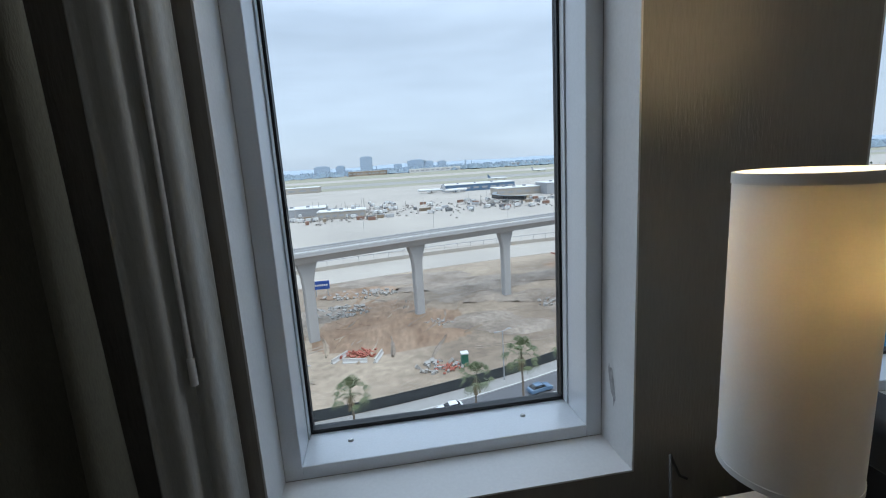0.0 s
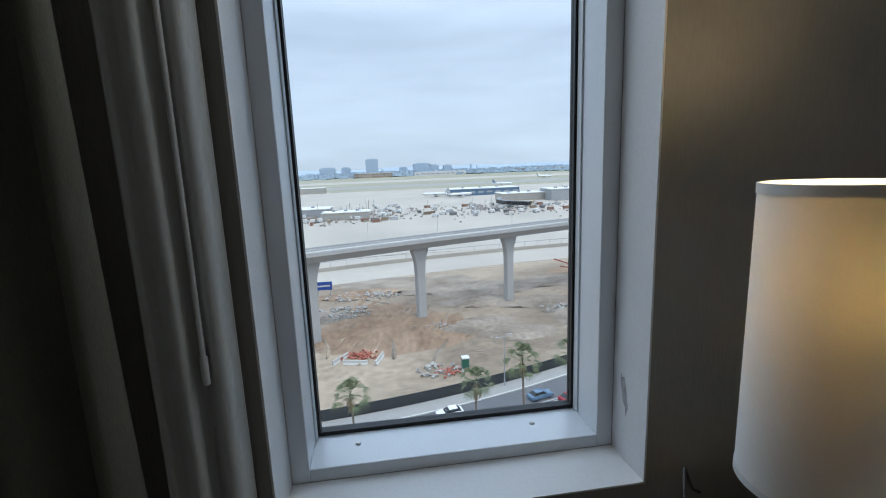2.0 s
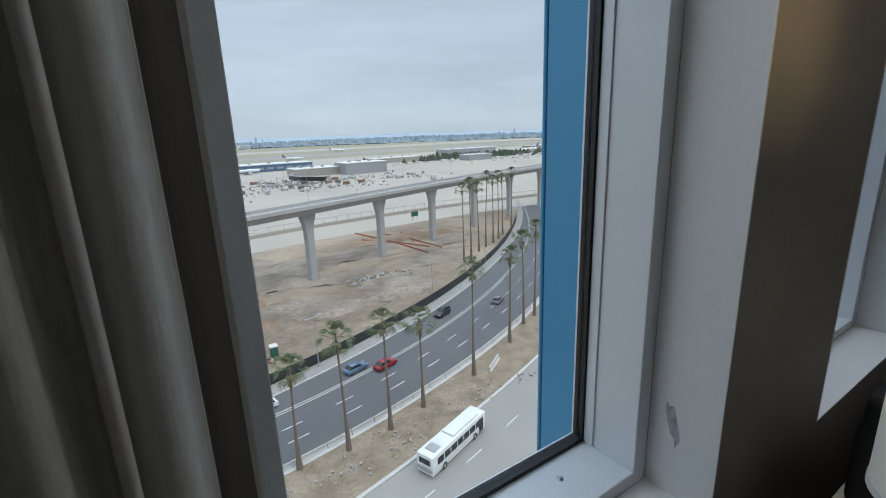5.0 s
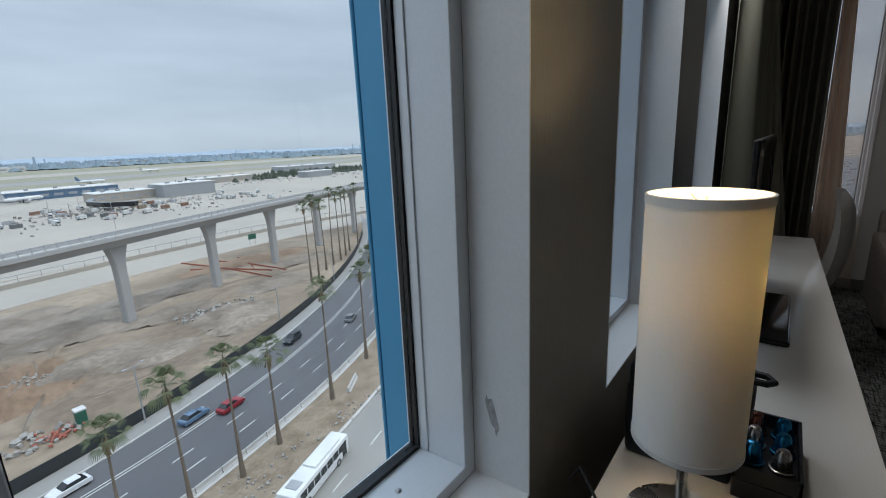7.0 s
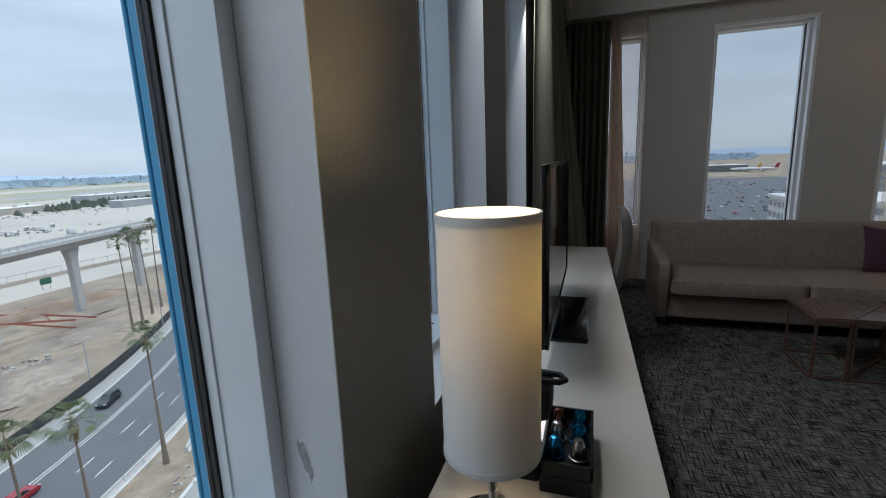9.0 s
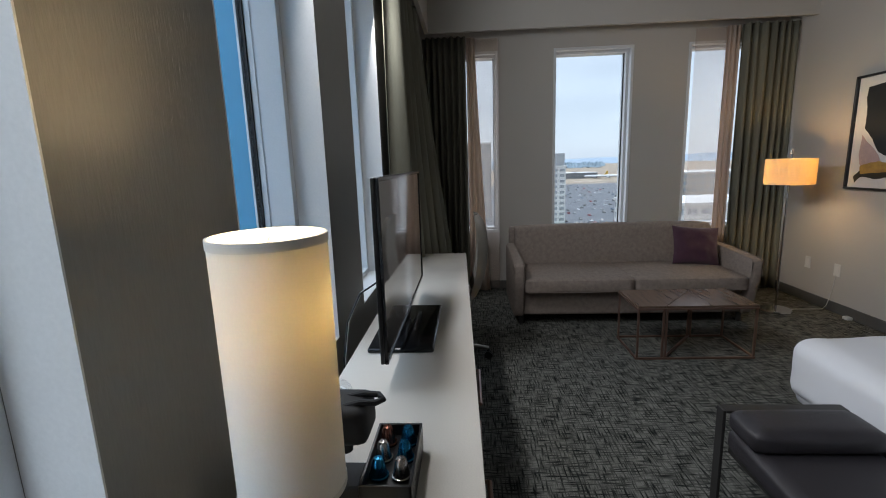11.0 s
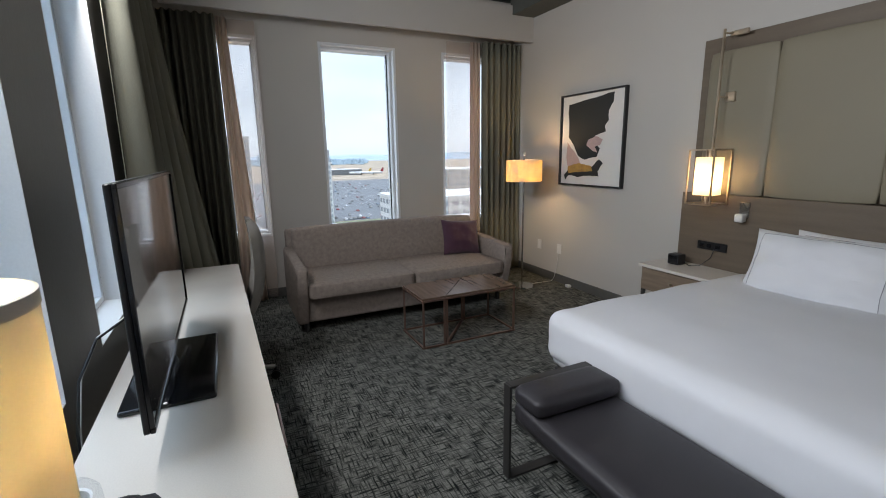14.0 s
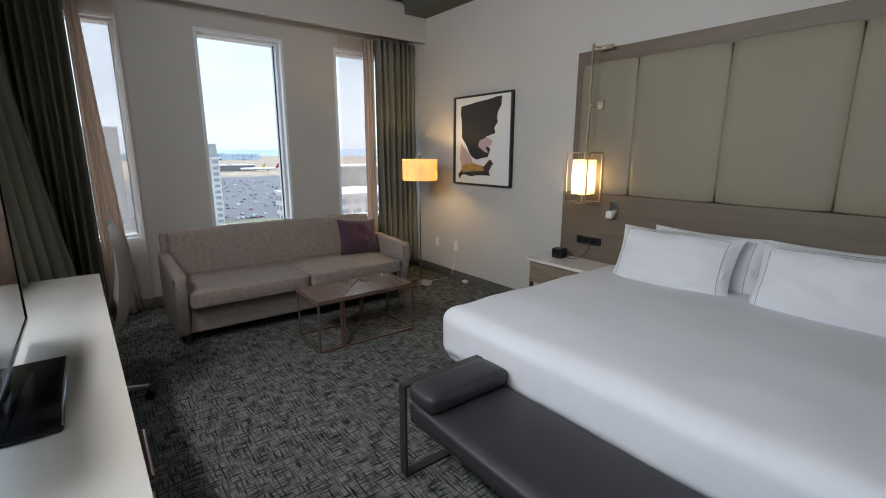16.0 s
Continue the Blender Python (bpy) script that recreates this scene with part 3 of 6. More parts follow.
# capsule tray
tray = thing("capsule_tray", "black tray holding coffee capsules beside the machine", "tray")
bm = bmesh.new()
TX0, TX1, TY0, TY1, TZ = 1.075, 1.305, 0.335, 0.444, DZ + 0.075
box(bm, TX0, TX1, TY0, TY1, DZ, DZ + 0.045, 0.003, 1)
for q in ((TX0, TX0 + 0.006, TY0, TY1), (TX1 - 0.006, TX1, TY0, TY1), (TX0, TX1, TY0, TY0 + 0.006), (TX0, TX1, TY1 - 0.006, TY1)):
    box(bm, q[0], q[1], q[2], q[3], DZ + 0.044, TZ, 0.001, 1)
part("box", bm, M["black"], tray)
M["cap_blue"] = mat("capsule_blue", (0.02, 0.22, 0.42), rough=0.25, metal=0.9)
M["cap_brown"] = mat("capsule_copper", (0.25, 0.10, 0.07), rough=0.25, metal=0.9)
M["cap_grey"] = mat("capsule_silver", (0.45, 0.42, 0.40), rough=0.25, metal=0.9)
for x, y, k in ((1.265, 0.366, "cap_blue"), (1.205, 0.366, "cap_blue"), (1.265, 0.416, "cap_brown"), (1.205, 0.416, "cap_grey"), (1.145, 0.366, "cap_grey"), (1.145, 0.416, "cap_blue")):
    c = thing("coffee_capsule", "small foil coffee capsule standing in the tray", "capsule", "coffee capsules")
    bm = lathe(bmesh.new(), [(0.0, DZ + 0.092), (0.009, DZ + 0.091), (0.013, DZ + 0.085), (0.019, DZ + 0.052), (0.022, DZ + 0.051), (0.022, DZ + 0.0455), (0.0, DZ + 0.0455)], x, y, 20)
    part("shell", bm, M[k], c, "", True)
# wrapped cups
for y in (0.612,):
    c = thing("wrapped_cup", "white paper cup in crinkled clear wrap", "cup")
    bm = lathe(bmesh.new(), [(0.0, DZ), (0.030, DZ), (0.040, DZ + 0.10), (0.042, DZ + 0.105), (0.037, DZ + 0.103), (0.028, DZ + 0.01), (0.0, DZ + 0.01)], 1.40, y - 0.02, 24)
    part("cup", bm, M["white_pl"], c, "", True)
    bm = soft(1.35, 1.45, y - 0.07, y + 0.03, DZ, DZ + 0.13, 0.03, 0.004, 8)
    for v in bm.verts:
        v.co += Vector((0.5, 0.5, 0.3)) * 0.012 * noise.noise(v.co * 60)
    wr = part("wrap", bm, glass_mat("clear_wrap", (0.93, 0.94, 0.95)), c, "clear plastic wrap", True)

# television on its stand
tv = thing("television", "switched-off flat television on a glossy black foot", "television")
TVY = 0.475
part("cabinet", bx(1.605, 2.735, TVY + 0.008, TVY + 0.022, 0.866, 1.455, 0.004), M["black"], tv, "thin black back shell")
bm = bmesh.new()
for q in ((1.605, 2.735, 0.866, 0.883), (1.605, 2.735, 1.442, 1.455), (1.605, 1.613, 0.875, 1.447), (2.722, 2.735, 0.883, 1.442)):
    box(bm, q[0], q[1], TVY - 0.004, TVY + 0.008, q[2], q[3], 0.002, 1)
part("bezel", bm, M["gloss"], tv)
part("screen", bx(1.618, 2.722, TVY, TVY + 0.007, 0.883, 1.442), M["screen"], tv, "dark reflective screen")
part("neck", soft(2.03, 2.32, TVY + 0.01, TVY + 0.07, DZ + 0.02, 1.0, 0.02, 0, 6), M["gloss"], tv)
part("foot", bx(1.90, 2.455, 0.352, 0.612, DZ + 0.0005, DZ + 0.020, 0.009, 3), M["gloss"], tv, "wide glossy black foot", True)
for k, (mt, lb, off) in enumerate((("black", "black television cable hanging to the worktop", 0.0), ("white_pl", "white television cable hanging to the worktop", 0.02))):
    c = thing("television_cable", lb, "cable", "television cables")
    part("cable", tube(bmesh.new(), [(2.12 + off, TVY + 0.05, 1.02), (2.10 + off, 0.58, 1.02), (2.06 + off, 0.665, 0.97), (2.02 + off, 0.715, 0.86), (1.96 + off, 0.722, DZ - 0.05), (1.92 + off, 0.722, DZ - 0.30)], 0.004), M[mt], c, "", True)


# ---- desk chair ----
def desk_chair(cx, cy):
    e = thing("desk_chair", "pale upholstered swivel chair tucked in at the worktop", "chair")
    part("seat", soft(cx - 0.24, cx + 0.24, cy - 0.02, cy + 0.44, 0.44, 0.53, 0.035, 0.01, 8), M["chairback"], e)
    bm = bmesh.new()
    n, rows = 12, 14
    g = []
    for side in (0, 1):
        gg = []
        for j in range(rows + 1):
            v = j / rows
            z = 0.48 + 0.64 * v
            wd = 0.225 * (1 - 0.10 * v) * (1 - max(0, v - 0.86) ** 2 * 16)
            r = []
            for i in range(n + 1):
                u = -1 + 2 * i / n
                y = cy - 0.03 - 0.05 * v - 0.05 * math.sin(v * 3.0) + 0.035 * u * u + (0.0 if side else -0.045 * (1 - abs(u) ** 4) * (1 - abs(2 * v - 1) ** 6))
                r.append(bm.verts.new((cx + wd * u, y, z)))
            gg.append(r)
        g.append(gg)
        for r0, r1 in zip(gg, gg[1:]):
            for i in range(n):
                bm.faces.new((r0[i], r0[i + 1], r1[i + 1], r1[i]))
    bmesh.ops.remove_doubles(bm, verts=bm.verts[:], dist=0.0005)
    part("backrest", bm, M["chairback"], e, "curved pale cloth back", True)
    part("column", rod(bmesh.new(), (cx, cy + 0.16, 0.09), (cx, cy + 0.16, 0.44), 0.026), M["steel"], e, "", True)
    for k in range(5):
        q = math.radians(72 * k + 262)
        x1, y1 = cx + 0.31 * math.cos(q), cy + 0.16 + 0.31 * math.sin(q)
        leg = part("base_arm", rod(bmesh.new(), (cx, cy + 0.16, 0.11), (x1, y1, 0.085), 0.02, 0.014), M["steel"], e, "chrome base arm", True)
        bm = bmesh.new()
        for o in (-0.014, 0.014):
            dx, dy = -math.sin(q) * o, math.cos(q) * o
            rod(bm, (x1 + dx * 0.5, y1 + dy * 0.5, 0.031), (x1 + dx * 1.6, y1 + dy * 1.6, 0.031), 0.03, seg=18)
        rod(bm, (x1, y1, 0.03), (x1, y1, 0.085), 0.011)
        part("castor", bm, M["black"], leg, "black twin castor", True)


desk_chair(3.62, 0.225)


# ---- sofa ----
def sofa():
    e = thing("sofa", "three-seat sofa in grey-brown tweed with slim rolled arms", "sofa")
    y0, y1, xf, xb = -2.30, -0.18, 4.19, 5.12
    part("frame", soft(xf + 0.11, xb - 0.04, y0 + 0.08, y1 - 0.08, 0.09, 0.32, 0.02, 0.0, 8), M["sofa"], e, "upholstered front rail")
    for a, b in ((y0, y0 + 0.10), (y1 - 0.10, y1)):
        bm = soft(xf, xb - 0.06, a, b, 0.08, 0.60, 0.028, 0.004, 12)
        for v in bm.verts:
            t = (v.co.x - xf) / (xb - xf)
            if v.co.z > 0.45:
                v.co.z += 0.05 * t
            # the arm tapers back towards the floor
            v.co.x += max(0.0, 0.45 - v.co.z) * 0.28 * (1 - t)
        arm = part("arm", bm, M["sofa"], e, "slim square arm", False)
        for yy in (a + 0.006, b - 0.006):
            part("piping", tube(bmesh.new(), [(xf + 0.004, yy, 0.46), (xf - 0.002, yy, 0.575), (xf + 0.022, yy, 0.602), (xf + 0.40, yy, 0.622), (xb - 0.20, yy, 0.640)], 0.004, 6), M["sofa"], arm, "", True)
    m = (y0 + y1) / 2
    for k, (a, b) in enumerate(((y0 + 0.104, m - 0.003), (m + 0.003, y1 - 0.104))):
        c = part("seat_cushion", soft(xf + 0.005, xb - 0.22, a, b, 0.322, 0.452, 0.024, 0.016, 12), M["sofa"], e)
        for z in (0.335, 0.437):
            part("piping", tube(bmesh.new(), [(xf + 0.004, a + 0.02, z), (xf - 0.002, (a + b) / 2, z), (xf + 0.004, b - 0.02, z)], 0.004, 6), M["sofa"], c, "", True)
    bm = soft(xb - 0.25, xb - 0.09, y0 + 0.09, y1 - 0.09, 0.40, 0.828, 0.035, 0.014, 14)
    for v in bm.verts:
        v.co.x += 0.20 * (v.co.z - 0.55) * 0.6
    b = part("back", bm, M["sofa"], e, "padded back cushion")
    bm = soft(xb - 0.13, xb, y0 + 0.035, y1 - 0.035, 0.09, 0.815, 0.03, 0.004, 10)
    for v in bm.verts:
        v.co.x += 0.20 * (v.co.z - 0.55) * 0.6
    part("back_frame", bm, M["sofa"], e, "upholstered outer back")
    part("piping", tube(bmesh.new(), [(xb - 0.212, y0 + 0.11, 0.50), (xb - 0.205, y0 + 0.105, 0.78), (xb - 0.19, y0 + 0.13, 0.822), (xb - 0.185, m, 0.832), (xb - 0.19, y1 - 0.13, 0.822), (xb - 0.205, y1 - 0.105, 0.78), (xb - 0.212, y1 - 0.11, 0.50)], 0.005, 6), M["sofa"], b, "", True)
    for x in (xf + 0.16, xb - 0.12):
        for y in (y0 + 0.08, y1 - 0.08):
            part("foot", rod(bmesh.new(), (x, y, 0.0), (x, y, 0.095), 0.02, 0.028), M["iron"], e, "", True)


sofa()


def pillow(name, w, h, t, material, m, label, category, group="", stripe=None):
    """A filled square pillow: pinched corners, full middle. Lies in its own xy plane."""
    e = thing(name, label, category, group)
    e.matrix_world = m
    n = 22

    def surf(u, v, s):
        x = w / 2 * u * (1 - 0.07 * (1 - abs(v) ** 2) * abs(u) ** 3)
        y = h / 2 * v * (1 - 0.07 * (1 - abs(u) ** 2) * abs(v) ** 3)
        d = t / 2 * (max(0, 1 - abs(u) ** 2.6) * max(0, 1 - abs(v) ** 2.6)) ** 0.55
        d *= 1 + 0.26 * noise.noise(Vector((u * 2.2 + m.translation.x * 7, v * 2.2, s))) + 0.11 * noise.noise(Vector((u * 6, v * 6 + m.translation.x * 5, s)))
        return Vector((x, y, s * d))
    bm = bmesh.new()
    for s in (-1, 1):
        g = [[bm.verts.new(surf(-1 + 2 * i / n, -1 + 2 * j / n, s)) for i in range(n + 1)] for j in range(n + 1)]
        for r0, r1 in zip(g, g[1:]):
            for i in range(n):
                bm.faces.new((r0[i], r0[i + 1], r1[i + 1], r1[i]))
    bmesh.ops.remove_doubles(bm, verts=bm.verts[:], dist=0.0008)
    p = part("cover", bm, material, e, "", True)
    if stripe:
        k = 0.84
        side = [(k * 2 * q / 10 - k) for q in range(11)]
        loop = [(q, -k) for q in side] + [(k, q) for q in side[1:]] + [(-q, k) for q in side[1:]] + [(-k, -q) for q in side[1:]]
        part("piping", tube(bmesh.new(), [surf(u, v, 1) + Vector((0, 0, 0.001)) for u, v in loop], 0.0018, 6), stripe, e, "fine grey stitched line", True)
    return e


pillow("throw_pillow", 0.43, 0.38, 0.15, M["plum"], pose(4.70, -1.97, 0.635, 68, 4, -94), "dark plum cushion leaning on the sofa's arm", "cushion")


# ---- nesting coffee table ----
def coffee_table():
    e = thing("coffee_table", "low table with a split walnut top on thin copper frames", "table")
    x0, x1, y0, y1, z = 3.53, 3.97, -1.875, -1.02, 0.415
    ya, yb = -1.22, -1.60         # the split runs aslant between these
    g = 0.004
    for nm, poly in (("tabletop", [(x0, y1), (x0, ya + g), (x1, yb + g), (x1, y1)]), ("tabletop", [(x0, ya - g), (x0, y0), (x1, y0), (x1, yb - g)])):
        bm = bmesh.new()
        lo = [bm.verts.new((p[0], p[1], z - 0.018)) for p in poly]
        hi = [bm.verts.new((p[0], p[1], z)) for p in poly]
        bm.faces.new(lo[::-1])
        bm.faces.new(hi)
        for k in range(4):
            bm.faces.new((lo[k], lo[(k + 1) % 4], hi[(k + 1) % 4], hi[k]))
        top = part(nm, bm, M["tabletop"], e, "half of a walnut top")
        bm = bmesh.new()
        for k in range(4):
            a, b = poly[k], poly[(k + 1) % 4]
            bar(bm, (a[0], a[1], z - 0.024), (b[0], b[1], z - 0.024), 0.012)
        part("rim", bm, M["bronze"], top, "copper rim")
        for p in poly:
            cx, cy = sum(q[0] for q in poly) / 4, sum(q[1] for q in poly) / 4
            px, py = p[0] + 0.007 * (1 if cx > p[0] else -1), p[1] + 0.007 * (1 if cy > p[1] else -1)
            part("leg", bar(bmesh.new(), (px, py, 0.0), (px, py, z - 0.03), 0.014), M["bronze"], e, "slim copper leg")
        for k in range(4):
            a, b = poly[k], poly[(k + 1) % 4]
            part("stretcher", bar(bmesh.new(), (a[0], a[1], 0.0085), (b[0], b[1], 0.0085), 0.014), M["bronze"], e, "copper floor rail")


coffee_table()

# ---- floor lamp ----
fl = thing("floor_lamp", "lit floor lamp with a shallow drum shade on a steel pole", "floor lamp")
FX, FY = 4.62, -2.72
part("base", lathe(bmesh.new(), [(0.0, 0.0), (0.135, 0.0), (0.138, 0.006), (0.130, 0.018), (0.03, 0.024), (0.0, 0.024)], FX, FY, 40), M["chrome"], fl, "round steel foot", True)
part("pole", rod(bmesh.new(), (FX, FY, 0.02), (FX, FY, 1.50), 0.010), M["chrome"], fl, "", True)
part("finial", lathe(bmesh.new(), [(0.0, 1.52), (0.009, 1.515), (0.012, 1.50), (0.012, 1.48), (0.0, 1.47)], FX, FY, 16), M["steel"], fl, "", True)
part("shade", lathe(bmesh.new(), [(0.193, 1.205), (0.195, 1.205), (0.195, 1.435), (0.193, 1.435), (0.193, 1.205)], FX, FY, 56), M["shade2"], fl, "white fabric drum shade", True)
glow("floor_lamp_light", (FX + 0.03, FY, 1.33), 5.0, 0.04)

# ---- picture ----
art = thing("framed_picture", "abstract black, blush and ochre painting in a black frame", "picture")
AX0, AX1, AZ0, AZ1 = 3.66, 4.57, 1.155, 2.11
for q in ((AX0, AX1, AZ0, AZ0 + 0.018), (AX0, AX1, AZ1 - 0.018, AZ1), (AX0, AX0 + 0.018, AZ0 + 0.018, AZ1 - 0.018), (AX1 - 0.018, AX1, AZ0 + 0.018, AZ1 - 0.018)):
    part("frame", bx(q[0], q[1], YS + 0.002, YS + 0.045, q[2], q[3], 0.002, 1), M["black"], art, "slim black frame")
sheet = part("paper", bx(AX0 + 0.018, AX1 - 0.018, YS + 0.003, YS + 0.020, AZ0 + 0.018, AZ1 - 0.018), M["paper"], art, "white paper")


def blot(name, outline, material, lift, seed, rag=0.012):
    """A painted shape on the paper; outline in shares of its width (from the corner side) and height."""
    bm = bmesh.new()
    pts = []
    n = len(outline)
    for k in range(n):
        a, b = outline[k], outline[(k + 1) % n]
        for j in range(8):
            t = j / 8
            u, v = a[0] + (b[0] - a[0]) * t, a[1] + (b[1] - a[1]) * t
            u += rag * noise.noise(Vector((u * 14, v * 14, seed)))
            v += rag * noise.noise(Vector((u * 14, v * 14, seed + 9)))
            pts.append((AX1 - 0.02 - u * (AX1 - AX0 - 0.04), YS + lift, AZ1 - 0.02 - v * (AZ1 - AZ0 - 0.04)))
    f = bm.faces.new([bm.verts.new(p) for p in pts])
    r = bmesh.ops.extrude_face_region(bm, geom=[f])
    for v in r["geom"]:
        if isinstance(v, bmesh.types.BMVert):
            v.co.y -= 0.0008
    part(name, bm, material, sheet)


blot("brush_shape", [(0.10, 0.09), (0.84, 0.02), (0.83, 0.12), (0.76, 0.20), (0.77, 0.30), (0.72, 0.36), (0.74, 0.42), (0.58, 0.46), (0.56, 0.53), (0.66, 0.60), (0.62, 0.68), (0.42, 0.72), (0.30, 0.68), (0.22, 0.56), (0.12, 0.46)], M["art_black"], 0.0216, 1)
blot("brush_shape", [(0.10, 0.52), (0.20, 0.60), (0.32, 0.70), (0.36, 0.80), (0.14, 0.84), (0.09, 0.70)], M["art_pink"], 0.0230, 2)
blot("brush_shape", [(0.46, 0.50), (0.58, 0.46), (0.70, 0.50), (0.66, 0.56), (0.58, 0.58), (0.62, 0.64), (0.54, 0.62), (0.44, 0.56)], M["art_pink"], 0.0230, 3)
blot("brush_shape", [(0.06, 0.90), (0.14, 0.84), (0.34, 0.83), (0.54, 0.80), (0.66, 0.72), (0.72, 0.76), (0.64, 0.84), (0.66, 0.90), (0.46, 0.90), (0.28, 0.92), (0.14, 0.90), (0.08, 0.96)], M["art_black"], 0.0244, 4)
blot("brush_shape", [(0.12, 0.80), (0.32, 0.76), (0.54, 0.79), (0.56, 0.85), (0.34, 0.86), (0.14, 0.88)], M["art_gold"], 0.0258, 5)

# ---- headboard ----
hb = thing("headboard", "tall padded wall headboard with olive-taupe panels in brown wood", "headboard")
HX0, HX1 = -0.14, 2.93
part("lower_panel", bx(HX0 - 0.05, HX1 + 0.05, YS + 0.002, YS + 0.060, 0.30, 1.175, 0.003, 1), M["dark_wood"], hb, "brown wood wall panel")
part("backing", bx(HX0, HX1, YS + 0.002, YS + 0.022, 1.177, 2.325, 0.003, 1), M["dark_wood"], hb, "brown wood backing")
joints = [HX1 - 0.085, 2.36, 1.725, 1.09, 0.455, HX0 + 0.085]
for a, b in zip(joints, joints[1:]):
    part("padded_panel", soft(b + 0.002, a - 0.002, YS + 0.023, YS + 0.068, 1.18, 2.212, 0.022, 0.006, 10), M["hb"], hb, "padded olive-taupe panel")

# wall lamp in a metal cage
SX, SY = 2.69, YS + 0.16
sc = thing("wall_lamp", "lit caged lantern hanging from a slim rod on the headboard", "wall lamp")
part("rod", bar(bmesh.new(), (SX, SY, 1.50), (SX, SY, 2.345), 0.014), M["brass"], sc)
part("arm", bar(bmesh.new(), (SX, SY, 1.885), (SX - 0.02, YS + 0.075, 1.885), 0.010), M["brass"], sc)
part("mount", bx(SX - 0.075, SX + 0.0, YS + 0.069, YS + 0.085, 1.85, 1.92, 0.003, 1), M["brass"], sc, "square metal wall mount")
part("mount", bx(SX - 0.12, SX + 0.0, YS + 0.069, YS + 0.09, 2.30, 2.335, 0.003, 1), M["brass"], sc, "flat metal top bracket")
part("arm", bar(bmesh.new(), (SX, SY, 2.32), (SX - 0.02, YS + 0.075, 2.32), 0.010), M["brass"], sc)
cw, cz0, cz1 = 0.098, 1.110, 1.510


def cage_bar(a, b, w=0.010):
    part("cage_bar", bar(bmesh.new(), a, b, w), M["brass"], sc, "champagne metal cage bar")


cs = [(SX - cw, SY - cw + 0.02), (SX + cw, SY - cw + 0.02), (SX + cw, SY + cw + 0.02), (SX - cw, SY + cw + 0.02)]
for k in range(4):
    a, b = cs[k], cs[(k + 1) % 4]
    cage_bar((*a, cz0), (*a, cz1))
    for z in (cz0, cz1):
        cage_bar((*a, z), (*b, z))
for z in (cz1, cz0):
    cage_bar((cs[0][0], (cs[0][1] + cs[2][1]) / 2, z), (cs[1][0], (cs[0][1] + cs[2][1]) / 2, z), 0.008)
part("shade", bx(SX - 0.068, SX + 0.068, SY - 0.048, SY + 0.088, 1.175, 1.455, 0.004, 2), fabric_light("lantern_linen", (0.85, 0.80, 0.72), (0.95, 0.82, 0.60), 0.6), sc, "square white fabric shade")
part("stub", rod(bmesh.new(), (SX, SY + 0.02, 1.455), (SX, SY + 0.02, 1.515), 0.012), M["brass"], sc, "", True)
part("stub", rod(bmesh.new(), (SX, SY + 0.02, 1.118), (SX, SY + 0.02, 1.174), 0.014), M["brass"], sc, "", True)
glow("wall_lamp_light", (SX, SY + 0.02, 1.31), 1.4, 0.03, (1.0, 0.72, 0.40))

rl = thing("reading_light", "small chrome reading light fixed to the wood panel", "reading light")
part("plate", bx(2.43, 2.50, YS + 0.061, YS + 0.072, 1.02, 1.13, 0.003, 1), M["steel"], rl)
part("head", soft(2.435, 2.495, YS + 0.073, YS + 0.135, 0.99, 1.05, 0.012, 0, 5), M["white_pl"], rl, "pale swivel head")
so = thing("socket_panel", "black socket strip set in the wood panel", "socket")
part("plate", bx(2.56, 2.80, YS + 0.061, YS + 0.070, 0.735, 0.800, 0.003, 1), M["black"], so)
for x in (2.63, 2.70, 2.76):
    part("socket", bx(x - 0.018, x + 0.018, YS + 0.0705, YS + 0.074, 0.752, 0.782, 0.002, 1), M["gloss"], so)

# ---- nightstand ----
ns = thing("nightstand", "brown wood nightstand with a pale stone top and one drawer", "nightstand")
NX0, NX1, NY0, NY1, NZ = 2.44, 3.06, YS + 0.062, -2.78, 0.60
part("top", bx(NX0, NX1, NY0, NY1, NZ - 0.025, NZ, 0.003, 2), M["desk"], ns, "pale stone top")
part("body", bx(NX0 + 0.015, NX1 - 0.015, NY0 + 0.005, NY1 - 0.03, 0.38, NZ - 0.026, 0.002, 1), M["wood"], ns)
dr = part("drawer", bx(NX0 + 0.04, NX1 - 0.04, NY1 - 0.029, NY1 - 0.012, 0.395, NZ - 0.035, 0.002, 1), M["wood"], ns)
part("knob", rod(bmesh.new(), (2.75, NY1 - 0.012, 0.485), (2.75, NY1 + 0.010, 0.485), 0.010), M["brass"], dr, "small metal knob", True)
for x in (NX0 + 0.03, NX1 - 0.03):
    for y in (NY0 + 0.03, NY1 - 0.045):
        part("leg", bx(x - 0.014, x + 0.014, y - 0.014, y + 0.014, 0.0, 0.38, 0.002, 1), M["iron"], ns)
part("shelf", bx(NX0 + 0.015, NX1 - 0.015, NY0 + 0.01, NY1 - 0.04, 0.10, 0.12, 0.002, 1), M["wood"], ns)
ck = thing("alarm_clock", "small black cube alarm clock on the nightstand", "clock")
part("body", bx(2.83, 2.93, -3.05, -2.96, NZ, NZ + 0.085, 0.008), M["black"], ck)
part("face", bx(2.84, 2.92, -2.9598, -2.956, NZ + 0.012, NZ + 0.073, 0.001, 1), M["gloss"], ck)
cab = thing("clock_cable", "thin black cable from clock to socket", "cable")
part("cable", tube(bmesh.new(), [(2.83, -3.03, NZ + 0.02), (2.77, -3.02, NZ + 0.005), (2.70, -3.04, NZ + 0.02), (2.66, -3.10, NZ + 0.08), (2.65, YS + 0.072, 0.765)], 0.003), M["black"], cab, "", True)

